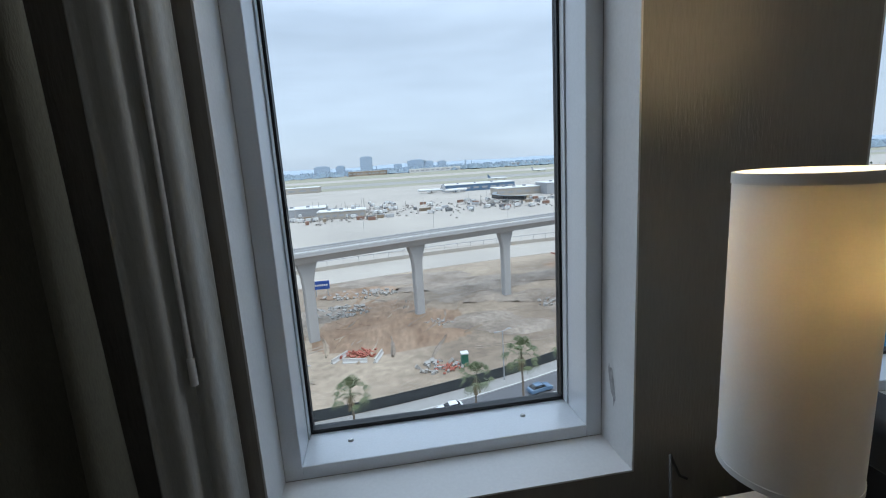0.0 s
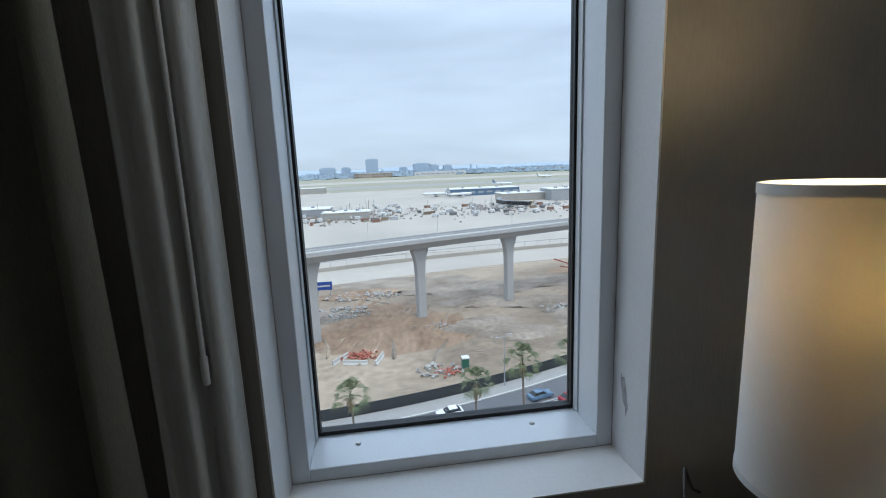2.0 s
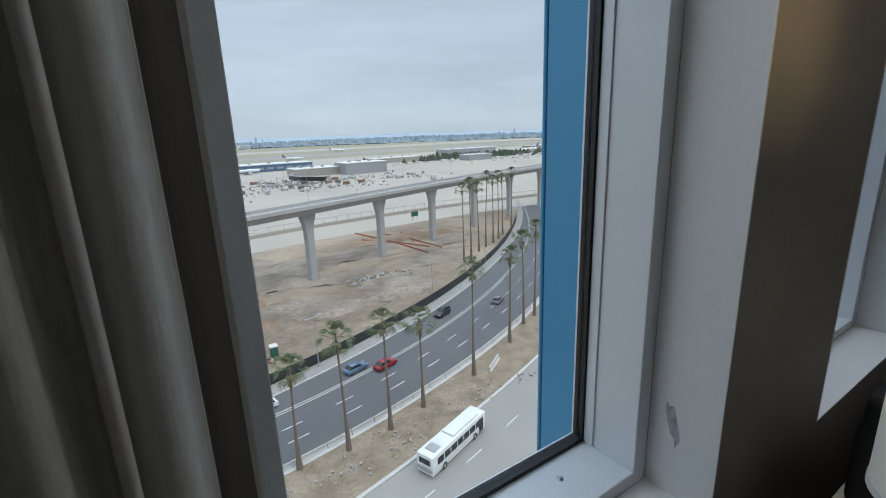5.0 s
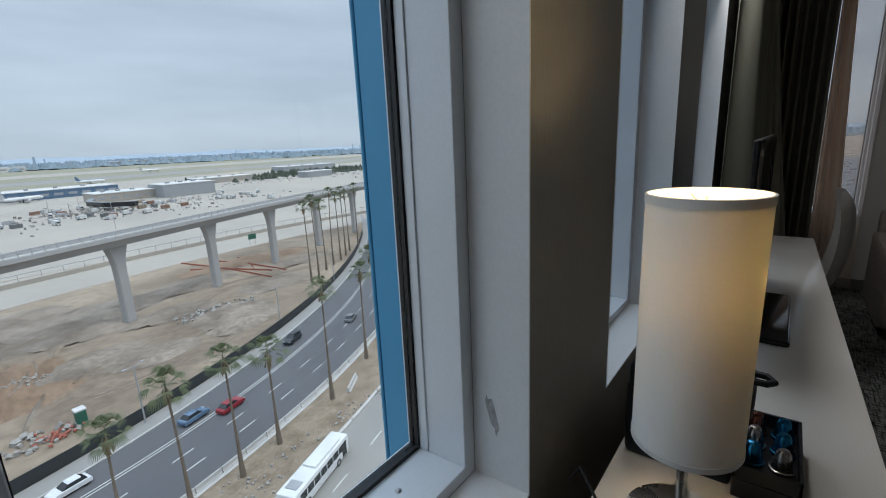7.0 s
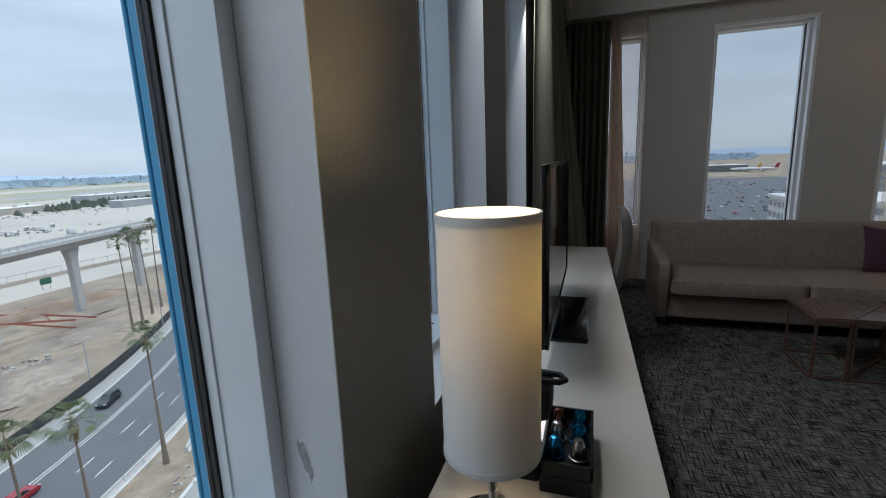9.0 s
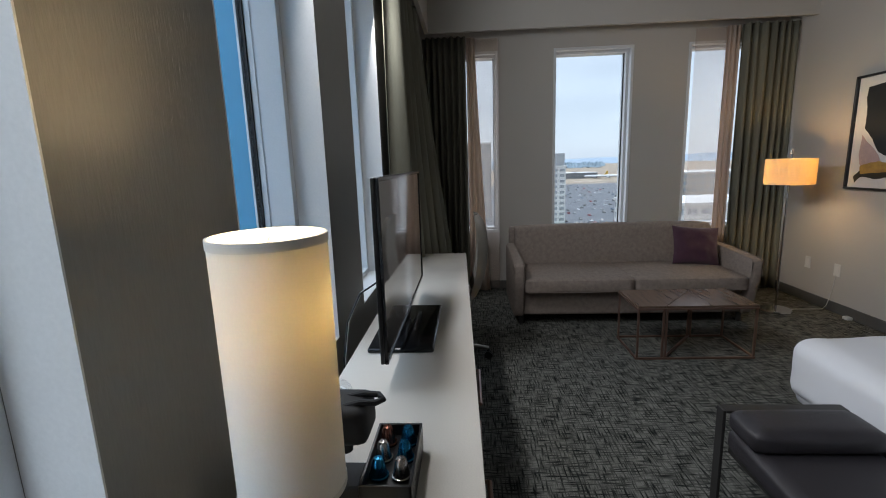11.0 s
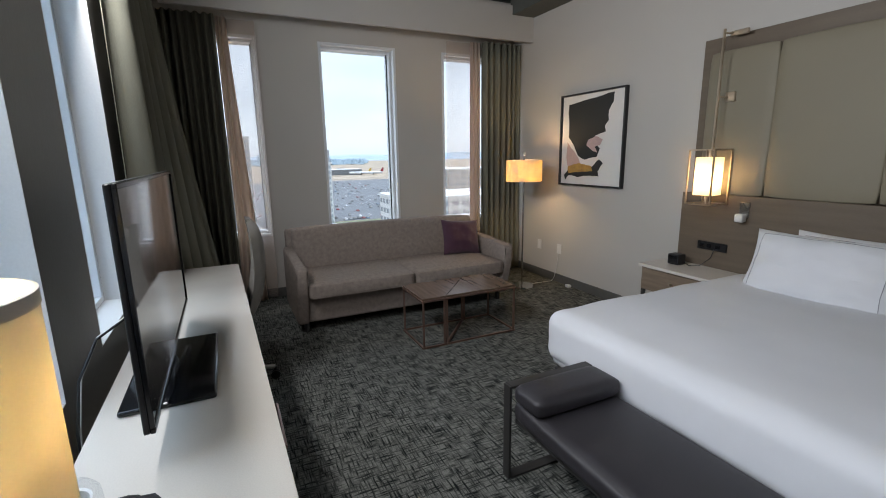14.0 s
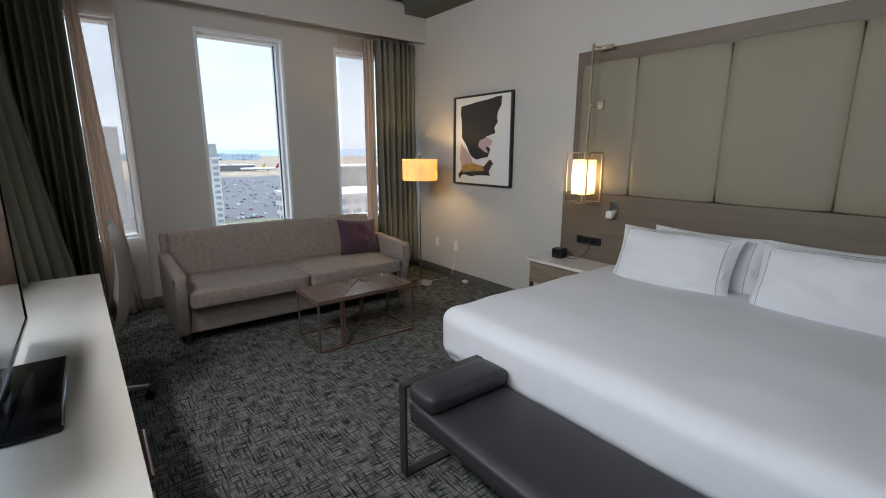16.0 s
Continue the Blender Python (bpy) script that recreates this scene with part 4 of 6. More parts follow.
# ---- bed ----
bed = thing("bed", "king bed made up with a smooth white duvet", "bed")
BX0, BX1, BY0, BY1, BZ = 0.40, 2.41, YS + 0.075, -1.295, 0.645
part("base", bx(BX0 + 0.05, BX1 - 0.05, BY0, BY1 - 0.05, 0.03, 0.30, 0.01), M["iron"], bed, "dark bed base")
part("mattress", soft(BX0 + 0.03, BX1 - 0.03, BY0, BY1 - 0.03, 0.301, 0.56, 0.05, 0, 8), M["linen"], bed)
bm = soft(BX0, BX1, BY0 + 0.02, BY1, 0.335, BZ, 0.085, 0.012, 26, 0.010, 4.0)
for v in bm.verts:
    # the sides hang a little loose
    if v.co.z < 0.50:
        v.co.x += 0.012 * noise.noise(Vector((v.co.y * 5, v.co.z * 2, 1)))
        v.co.y += 0.010 * noise.noise(Vector((v.co.x * 5, v.co.z * 2, 5)))
    v.co.z += 0.006 * noise.noise(v.co * 5.5)
part("duvet", bm, M["linen"], bed, "smooth white duvet")
for x, y, z, tilt, turn, sd in ((1.83, -2.87, 0.80, 66, 2, 0), (0.95, -2.87, 0.80, 66, -2, 1)):
    pillow("pillow", 0.80, 0.46, 0.24, M["linen"], pose(x, y + 0.02, z - 0.02, tilt, 0, 180 + turn), "plump white pillow with a fine grey stitched line", "pillow", "bed pillows", M["piping"])
for x, turn in ((1.72, -3), (0.98, 3)):
    pillow("pillow", 0.76, 0.44, 0.17, M["linen"], pose(x, -3.04, 0.775, 72, 0, 180 + turn), "white pillow leaning on the headboard", "pillow", "bed pillows", M["piping"])


# ---- bench at the foot of the bed ----
def bench():
    e = thing("bench", "dark leather bench with bolsters on a flat iron frame", "bench")
    x0, x1, y0, y1 = 0.50, 2.05, -1.285, -0.80
    part("seat", soft(x0 + 0.055, x1 - 0.055, y0 + 0.01, y1 - 0.01, 0.315, 0.410, 0.03, 0.010, 12), M["leather"], e, "aubergine leather pad")
    for a in (x0, x1 - 0.05):
        for y in (y0, y1 - 0.012):
            part("leg", bx(a, a + 0.05, y, y + 0.012, 0.0, 0.475, 0.0015, 1), M["iron"], e, "flat dark iron leg")
        part("floor_rail", bx(a, a + 0.05, y0 + 0.0125, y1 - 0.0125, 0.0, 0.012, 0.001, 1), M["iron"], e, "flat dark iron rail")
        part("arm_rail", bx(a, a + 0.05, y0 + 0.0125, y1 - 0.0125, 0.463, 0.475, 0.001, 1), M["iron"], e, "flat dark iron arm rail")
    part("seat_rail", bx(x0 + 0.05, x1 - 0.05, y0 + 0.03, y1 - 0.03, 0.290, 0.316, 0.002, 1), M["iron"], e)
    for a, b in ((x0 + 0.058, x0 + 0.25), (x1 - 0.25, x1 - 0.058)):
        part("bolster", soft(a, b, y0 + 0.01, y1 - 0.01, 0.409, 0.495, 0.030, 0.008, 9), M["leather"], e, "padded leather bolster")


bench()

# ---- wall sockets and a floor box on the bed wall ----
for x, z in ((4.93, 0.40), (4.56, 0.40)):
    e = thing("wall_socket", "white socket plate on the painted wall", "socket", "wall sockets")
    part("plate", bx(x - 0.037, x + 0.037, YS + 0.0005, YS + 0.007, z - 0.058, z + 0.058, 0.002, 1), M["white_pl"], e)
    part("outlet", bx(x - 0.017, x + 0.017, YS + 0.0072, YS + 0.009, z - 0.034, z + 0.034, 0.001, 1), M["paper"], e)
e = thing("lamp_cable", "thin pale cable falling from socket to baseboard", "cable")
part("cable", tube(bmesh.new(), [(4.56, YS + 0.012, 0.36), (4.57, YS + 0.02, 0.20), (4.60, YS + 0.03, 0.05), (4.62, YS + 0.05, 0.006), (4.63, FY - 0.13, 0.006)], 0.003), M["white_pl"], e, "", True)
e = thing("wall_adapter", "small white adapter lying against the baseboard", "adapter")
part("body", soft(4.30, 4.36, YS + 0.02, YS + 0.07, 0.0, 0.03, 0.008, 0, 4), M["white_pl"], e)
e = thing("wall_scuff", "dark scrape in the plaster of the window reveal", "scuff")
bm = bmesh.new()
pts = []
for k in range(24):
    q = k * 2 * math.pi / 24
    r = 1 + 0.45 * noise.noise(Vector((math.cos(q) * 2, math.sin(q) * 2, 7)))
    pts.append(bm.verts.new((0.8552, 0.858 + 0.010 * r * math.cos(q) + 0.012 * math.sin(q), 0.930 + 0.042 * r * math.sin(q))))
bm.faces.new(pts)
part("mark", bm, mat("scraped_plaster", (0.30, 0.28, 0.27), (0.50, 0.49, 0.48), 0.9, 60, 300, 0.2), e)

# ---- outside: the airfield and the building site, forty metres below ----
GZ = -40.0
M["sand"] = mat("sandy_ground", (0.355, 0.285, 0.21), (0.19, 0.145, 0.105), 0.95, 0.035, 0.5, 0.24, contrast=0.14)
M["verge"] = mat("verge_dirt", (0.28, 0.225, 0.165), (0.19, 0.145, 0.10), 0.95, 0.35, 2.5, 0.25, contrast=0.15)
M["red_dirt"] = mat("red_dirt", (0.315, 0.222, 0.152), (0.205, 0.132, 0.084), 0.95, 0.16, 1.0, 0.25, stretch=(1, 0.35, 1), contrast=0.15)
M["dark_dirt"] = mat("dark_dirt", (0.30, 0.25, 0.20), (0.17, 0.135, 0.105), 0.95, 0.12, 0.9, 0.25, contrast=0.15)
M["concrete"] = mat("pale_concrete", (0.42, 0.38, 0.325), (0.33, 0.30, 0.26), 0.9, 0.02, 0.4, 0.08)
M["kerb"] = mat("kerb_concrete", (0.50, 0.49, 0.46), (0.43, 0.42, 0.40), 0.9, 0.6, 6, 0.1)
M["asphalt"] = mat("road_asphalt", (0.115, 0.115, 0.12), (0.095, 0.095, 0.10), 0.85, 0.12, 5, 0.1)
M["old_road"] = mat("worn_asphalt", (0.30, 0.285, 0.26), (0.25, 0.24, 0.22), 0.9, 0.1, 3, 0.1)
M["line"] = mat("road_paint", (0.66, 0.66, 0.62), rough=0.8, scale=1, fine=8, grain=0.1)
M["grass"] = mat("dry_grass", (0.30, 0.28, 0.20), (0.24, 0.235, 0.165), 0.95, 0.01, 0.3, 0.15)
M["deck"] = mat("deck_concrete", (0.40, 0.395, 0.385), (0.35, 0.345, 0.335), 0.85, 0.15, 2, 0.08)
M["screening"] = mat("dark_fence_cloth", (0.035, 0.04, 0.042), rough=0.9, scale=0.5, fine=6)
M["galv"] = mat("galvanised_steel", (0.42, 0.43, 0.44), rough=0.5, metal=0.4)
M["trunk"] = mat("palm_trunk", (0.19, 0.15, 0.115), (0.14, 0.11, 0.085), 0.95, 1.2, 9, 0.2)
M["frond"] = mat("palm_frond", (0.065, 0.09, 0.038), (0.105, 0.115, 0.05), 0.7, 1.0, 4, 0.2)
M["dead_frond"] = mat("dry_frond", (0.20, 0.155, 0.09), rough=0.9)
M["rubble"] = mat("broken_concrete", (0.38, 0.36, 0.33), (0.27, 0.255, 0.23), 0.95, 0.8, 4, 0.2)
M["bus_white"] = mat("bus_white", (0.72, 0.73, 0.72), rough=0.3, scale=0.5, fine=6, grain=0.03)
M["glass_dark"] = mat("tinted_glass", (0.02, 0.023, 0.026), rough=0.1, grain=0.01)
M["tyre"] = mat("tyre_rubber", (0.02, 0.02, 0.02), rough=0.8)
M["roof_white"] = mat("pale_roofing", (0.62, 0.62, 0.60), (0.54, 0.54, 0.53), 0.8, 0.05, 0.6, 0.06)
M["facade_grey"] = mat("grey_facade", (0.34, 0.35, 0.36), rough=0.7, scale=0.05, fine=0.4)
M["orange"] = mat("orange_netting", (0.42, 0.14, 0.10), rough=0.8)
M["sign_blue"] = mat("sign_blue", (0.02, 0.07, 0.30), rough=0.5)
M["toilet"] = mat("green_plastic", (0.03, 0.13, 0.09), rough=0.5)
# the haze of distance is put into these pale blue-grey base colours
M["haze_city"] = mat("haze_coloured_city", (0.40, 0.475, 0.55), (0.34, 0.415, 0.49), 1.0, 0.01, 0.1, 0.1, spec=0.0)
M["haze_tree"] = mat("haze_coloured_trees", (0.255, 0.31, 0.345), (0.20, 0.255, 0.29), 1.0, 0.02, 0.2, 0.15, spec=0.0)
M["haze_hill"] = mat("haze_coloured_hills", (0.40, 0.48, 0.56), rough=1.0, spec=0.0)

structure("ground", bx(-4600, 4600, -4600, 4600, GZ - 1.0, GZ), M["sand"], "pale sandy ground reaching the horizon")


def y_barrier(x):
    return 52.8 + 0.085 * x + 0.0029 * x * x


def y_fence(x):
    return 73.9 + 0.18 * x + 0.0028 * x * x


def y_centre(x):
    return 65.4 + 0.09 * x + 0.0034 * x * x


def y_kerb(x):
    return 41.0 + 0.159 * x + 0.0019 * x * x


def strip(fa, fb, x0, x1, z0, z1, step=3.0):
    """A bent slab between two lines y = fa(x) and y = fb(x)."""
    bm = bmesh.new()
    n = max(2, int((x1 - x0) / step))
    prev = None
    for i in range(n + 1):
        x = x0 + (x1 - x0) * i / n
        ring = [bm.verts.new(p) for p in ((x, fa(x), z0), (x, fb(x), z0), (x, fb(x), z1), (x, fa(x), z1))]
        if prev:
            for k in range(4):
                bm.faces.new((prev[k], prev[(k + 1) % 4], ring[(k + 1) % 4], ring[k]))
        else:
            bm.faces.new(ring[::-1])
        prev = ring
    bm.faces.new(prev)
    return bm


RX0, RX1 = -70, 190
structure("road", strip(lambda x: y_barrier(x) + 0.4, lambda x: y_fence(x) - 4.1, RX0, RX1, GZ, GZ + 0.06), M["asphalt"], "dark asphalt road with white lane lines")
structure("road", strip(lambda x: y_kerb(x) - 26, lambda x: y_kerb(x) - 0.3, RX0, RX1, GZ, GZ + 0.05), M["old_road"], "worn grey service road")
structure("pavement", strip(lambda x: y_fence(x) - 3.8, lambda x: y_fence(x) - 0.4, RX0, RX1, GZ, GZ + 0.20), mat("pavement_concrete", (0.30, 0.29, 0.27), (0.25, 0.24, 0.225), 0.9, 0.3, 4, 0.1), "worn concrete pavement beside the road")
structure("kerb", strip(lambda x: y_fence(x) - 4.1, lambda x: y_fence(x) - 3.8, RX0, RX1, GZ, GZ + 0.22), M["kerb"], "pale concrete kerb")
structure("kerb", strip(lambda x: y_kerb(x) - 0.3, lambda x: y_kerb(x) + 0.25, RX0, RX1, GZ, GZ + 0.25), M["kerb"], "pale concrete kerb")
structure("verge", strip(lambda x: y_kerb(x) + 0.25, lambda x: y_barrier(x) - 1.0, RX0, RX1, GZ, GZ + 0.12), M["verge"], "bare dirt verge planted with palms")
structure("kerb", strip(lambda x: y_barrier(x) - 1.0, lambda x: y_barrier(x) - 0.4, RX0, RX1, GZ, GZ + 0.2), M["kerb"], "pale concrete kerb")
structure("road_line", strip(lambda x: y_centre(x) - 0.35, lambda x: y_centre(x) - 0.2, RX0, RX1, GZ + 0.05, GZ + 0.075), M["line"], "white painted line")
structure("road_line", strip(lambda x: y_centre(x) + 0.25, lambda x: y_centre(x) + 0.4, RX0, RX1, GZ + 0.05, GZ + 0.075), M["line"], "white painted line")
bm = bmesh.new()
for f in (0.33, 0.62):
    x = RX0
    while x < 130:
        def yy(q, f=f):
            return y_barrier(q) + 1.0 + (y_centre(q) - y_barrier(q) - 1.0) * f
        a, b = Vector((x, yy(x), GZ + 0.066)), Vector((x + 3.2, yy(x + 3.2), GZ + 0.066))
        m = Matrix.Translation((a + b) / 2) @ (b - a).to_track_quat("X", "Z").to_matrix().to_4x4() @ Matrix.Diagonal(((b - a).length, 0.16, 0.014, 1))
        bmesh.ops.create_cube(bm, size=1.0, matrix=m)
        x += 9.0
structure("lane_dashes", bm, M["line"], "white lane dashes")
bm = bmesh.new()
x = RX0
while x < 130:
    a, b = Vector((x, y_kerb(x) - 6, GZ + 0.056)), Vector((x + 3.2, y_kerb(x + 3.2) - 6, GZ + 0.056))
    m = Matrix.Translation((a + b) / 2) @ (b - a).to_track_quat("X", "Z").to_matrix().to_4x4() @ Matrix.Diagonal(((b - a).length, 0.16, 0.014, 1))
    bmesh.ops.create_cube(bm, size=1.0, matrix=m)
    x += 9.0
structure("lane_dashes", bm, M["line"], "white lane dashes")


# concrete road barriers in a row
def barrier_mesh():
    bm = bmesh.new()
    prof = [(-0.30, 0), (0.30, 0), (0.28, 0.10), (0.12, 0.32), (0.09, 0.85), (-0.09, 0.85), (-0.12, 0.32), (-0.28, 0.10)]
    ends = [[bm.verts.new((x, y, z)) for y, z in prof] for x in (-1.92, 1.92)]
    bm.faces.new(ends[0][::-1])
    bm.faces.new(ends[1])
    for k in range(8):
        bm.faces.new((ends[0][k], ends[0][(k + 1) % 8], ends[1][(k + 1) % 8], ends[1][k]))
    return mesh_of("road_barrier", bm, M["kerb"])


bar_me = barrier_mesh()
x = -34.0
while x < 100:
    dy = (y_barrier(x + 0.1) - y_barrier(x - 0.1)) / 0.2
    o = new("road_barrier", bar_me)
    o.matrix_world = pose(x, y_barrier(x), GZ + 0.05, 0, 0, math.degrees(math.atan(dy)) + random.uniform(-0.6, 0.6))
    tagged(o, "pale concrete barrier in a row beside the road", "barrier", "road barriers")
    x += 3.95 / math.sqrt(1 + dy * dy)

# site fence with dark screening
e = thing("site_fence", "dark cloth-screened fence along the building site", "fence")
part("screen", strip(lambda x: y_fence(x) - 0.03, lambda x: y_fence(x) + 0.03, RX0, 150, GZ + 0.05, GZ + 2.1), M["screening"], e)
x = -40
while x < 120:
    part("post", rod(bmesh.new(), (x, y_fence(x) + 0.08, GZ), (x, y_fence(x) + 0.08, GZ + 2.3), 0.05, seg=8), M["galv"], e)
    x += 6
# airfield wall and fence
def y_wall(x):
    return 197 + 0.26 * x - 0.0010 * x * x


e = thing("airfield_fence", "pale wall topped with wire fence round the airfield", "fence")
part("wall", strip(y_wall, lambda x: y_wall(x) + 0.5, -160, 300, GZ, GZ + 1.7, 10), M["concrete"], e)
part("rail", strip(lambda x: y_wall(x) + 0.1, lambda x: y_wall(x) + 0.3, -160, 300, GZ + 3.9, GZ + 4.1, 10), M["galv"], e)
x = -80
while x < 260:
    part("post", rod(bmesh.new(), (x, y_wall(x) + 0.2, GZ + 1.7), (x, y_wall(x) + 0.2, GZ + 4.1), 0.11, seg=6), M["galv"], e)
    x += 6.5

structure("apron", bx(-1500, 2500, 218, 900, GZ, GZ + 0.1), M["concrete"], "pale concrete airfield apron")
structure("road", strip(lambda x: y_wall(x) - 26, lambda x: 217, -160, 300, GZ, GZ + 0.08, 10), M["concrete"], "pale perimeter road")
structure("taxiway_grass", bx(-2500, 3500, 905, 1010, GZ, GZ + 0.15), M["grass"], "dry airfield grass")
structure("runway", bx(-2500, 3500, 1015, 1180, GZ, GZ + 0.12), M["old_road"], "grey runway")
structure("taxiway_grass", bx(-2500, 3500, 1185, 1420, GZ, GZ + 0.15), M["grass"], "dry airfield grass")
structure("runway", bx(-2500, 3500, 1425, 1700, GZ, GZ + 0.12), M["concrete"], "pale runway")
structure("taxiway_grass", bx(-2500, 3500, 1705, 2300, GZ, GZ + 0.15), M["grass"], "dry airfield grass")


# mounds of dirt: uneven low heaps
def mound(name, cx, cy, rx, ry, h, material, label, seed, n=26, turn=0.0):
    bm = bmesh.new()
    g = []
    ca, sa = math.cos(turn), math.sin(turn)
    for j in range(n + 1):
        row = []
        for i in range(n + 1):
            u, v = -1 + 2 * i / n, -1 + 2 * j / n
            d = min(1.0, math.hypot(u, v))
            k = 1 + 0.28 * noise.noise(Vector((math.atan2(v, u) * 1.3, seed, 0)))
            z = h * max(0, 1 - d * d) * (0.6 + 0.8 * noise.noise(Vector((u * 2.6, v * 2.6, seed)))) + 0.4 * h * noise.noise(Vector((u * 7, v * 7, seed))) * (1 - d)
            row.append(bm.verts.new((cx + (u * rx * ca - v * ry * sa) * k, cy + (u * rx * sa + v * ry * ca) * k, GZ + 0.05 * (1 - d) + max(z, -0.02) + 0.02)))
        g.append(row)
    for r0, r1 in zip(g, g[1:]):
        for i in range(n):
            bm.faces.new((r0[i], r0[i + 1], r1[i + 1], r1[i]))
    # trim the square to a rounded patch
    bad = [f for f in bm.faces if math.hypot((f.calc_center_median().x - cx) / rx, (f.calc_center_median().y - cy) / ry) > 1.06 + 0.12 * noise.noise(f.calc_center_median() * 0.15)]
    bmesh.ops.delete(bm, geom=bad, context="FACES")
    o = part(name, bm, material, None, "", True)
    tagged(o, label, "dirt", kind="stuff")


mound("dirt_mound", 2, 113, 20, 16, 0.9, M["red_dirt"], "churned reddish dirt on the building site", 1.0)
mound("dirt_mound", 1.5, 130, 9, 8, 1.1, M["red_dirt"], "churned reddish dirt on the building site", 2.0)
mound("dirt_mound", 33, 148, 20, 10, 1.6, M["dark_dirt"], "low brown dirt bank on the building site", 3.0)
mound("dirt_mound", 9, 163, 24, 8, 1.0, M["dark_dirt"], "low brown dirt bank on the building site", 4.0)
mound("dirt_mound", 56, 112, 11, 9, 2.0, M["dark_dirt"], "grey-brown heap of dug earth", 5.0)
mound("dirt_mound", 90, 164, 26, 8, 1.0, M["red_dirt"], "low reddish dirt bank on the building site", 6.0)


for k, (x, y, rx, ry, h, mt) in enumerate(((-22, 128, 14, 7, 1.0, "dark_dirt"), (24, 112, 12, 6, 0.8, "dark_dirt"), (30, 133, 13, 6, 1.3, "dark_dirt"), (46, 128, 12, 6, 1.1, "dark_dirt"),
                                       (20, 150, 16, 6, 1.2, "dark_dirt"), (60, 150, 16, 7, 1.3, "dark_dirt"), (52, 104, 7, 5, 1.6, "dark_dirt"), (-8, 150, 14, 6, 0.9, "red_dirt"),
                                       (78, 128, 12, 7, 1.2, "dark_dirt"), (34, 104, 9, 5, 0.7, "dark_dirt"), (100, 146, 14, 6, 1.0, "dark_dirt"), (-30, 112, 10, 8, 0.8, "red_dirt"))):
    mound("dirt_mound", x, y, rx, ry, h, M[mt], "uneven bank of dug earth on the building site", 20.0 + k, turn=0.3)


def rubble(cx, cy, rx, ry, count, seed, size=0.7):
    rnd = random.Random(seed)
    bm = bmesh.new()
    for _ in range(count):
        q, d = rnd.uniform(0, 6.28), rnd.random() ** 0.6
        m = pose(cx + rx * d * math.cos(q), cy + ry * d * math.sin(q), GZ + 0.2, rnd.uniform(0, 90), rnd.uniform(0, 90), rnd.uniform(0, 180))
        k = size * rnd.uniform(0.4, 1.5)
        bmesh.ops.create_cube(bm, size=1.0, matrix=m @ Matrix.Diagonal((k, k * rnd.uniform(0.5, 1), k * rnd.uniform(0.4, 0.8), 1)))
    tagged(part("rubble", bm, M["rubble"]), "heap of broken concrete rubble", "rubble", kind="stuff")


rubble(-12, 130.6, 9, 6, 120, 1, 0.9)
rubble(-6.3, 147.4, 12, 5, 120, 2, 0.9)
rubble(54.5, 119.4, 11, 5, 110, 3, 0.8)
rubble(12.7, 112.9, 6, 3, 30, 4, 0.6)
rubble(10.8, 86.8, 5, 3, 40, 5, 0.8)
rubble(35.5, 52.2, 22, 2.0, 70, 6, 0.35)
rubble(14.6, 48.5, 14, 2.0, 60, 7, 0.35)


# ---- elevated guideway on flared piers ----
PIERS = [(-45, 98.5), (-17.2, 110), (10.3, 121), (38.3, 131.2), (66.3, 141.3), (93.5, 151), (121, 160), (149, 168), (177, 175)]
DZ0 = -19.8
gw = thing("elevated_guideway", "pale concrete elevated guideway on tall flared piers", "guideway")


def along(pts, prof):
    """A beam with the section prof (sideways, up) swept along pts in plan."""
    bm = bmesh.new()
    prev = None
    for i, p in enumerate(pts):
        a, b = Vector(pts[max(0, i - 1)]), Vector(pts[min(len(pts) - 1, i + 1)])
        d = (b - a).normalized()
        s = Vector((-d.y, d.x))
        ring = [bm.verts.new((p[0] + s.x * w, p[1] + s.y * w, z)) for w, z in prof]
        if prev:
            for k in range(len(prof)):
                bm.faces.new((prev[k], prev[(k + 1) % len(prof)], ring[(k + 1) % len(prof)], ring[k]))
        else:
            bm.faces.new(ring[::-1])
        prev = ring
    bm.faces.new(prev)
    return bm


def smooth_line(pts, k=6):
    out = []
    for i in range(len(pts) - 1):
        p0, p1, p2, p3 = [Vector(pts[max(0, min(len(pts) - 1, i + j))]) for j in (-1, 0, 1, 2)]
        for j in range(k):
            t = j / k
            out.append(tuple(0.5 * ((2 * p1) + (p2 - p0) * t + (2 * p0 - 5 * p1 + 4 * p2 - p3) * t * t + (3 * p1 - p0 - 3 * p2 + p3) * t ** 3)))
    return out + [pts[-1]]


line = smooth_line([(-130, 60)] + PIERS + [(250, 191)])
part("deck", along(line, [(-2.6, DZ0), (2.6, DZ0), (3.4, DZ0 + 1.5), (4.6, DZ0 + 1.8), (4.6, DZ0 + 2.15), (-4.6, DZ0 + 2.15), (-4.6, DZ0 + 1.8), (-3.4, DZ0 + 1.5)]), M["deck"], gw, "pale concrete box girder")
for w in (-4.5, 4.35):
    part("parapet", along(line, [(w, DZ0 + 2.15), (w + 0.15, DZ0 + 2.15), (w + 0.15, DZ0 + 2.65), (w, DZ0 + 2.65)]), M["deck"], gw)
for w in (-1.9, 1.6):
    part("running_plinth", along(line, [(w, DZ0 + 2.15), (w + 0.5, DZ0 + 2.15), (w + 0.5, DZ0 + 2.45), (w, DZ0 + 2.45)]), M["kerb"], gw)
part("guard_rail", along(line, [(-4.45, DZ0 + 3.45), (-4.38, DZ0 + 3.45), (-4.38, DZ0 + 3.55), (-4.45, DZ0 + 3.55)]), M["galv"], gw)
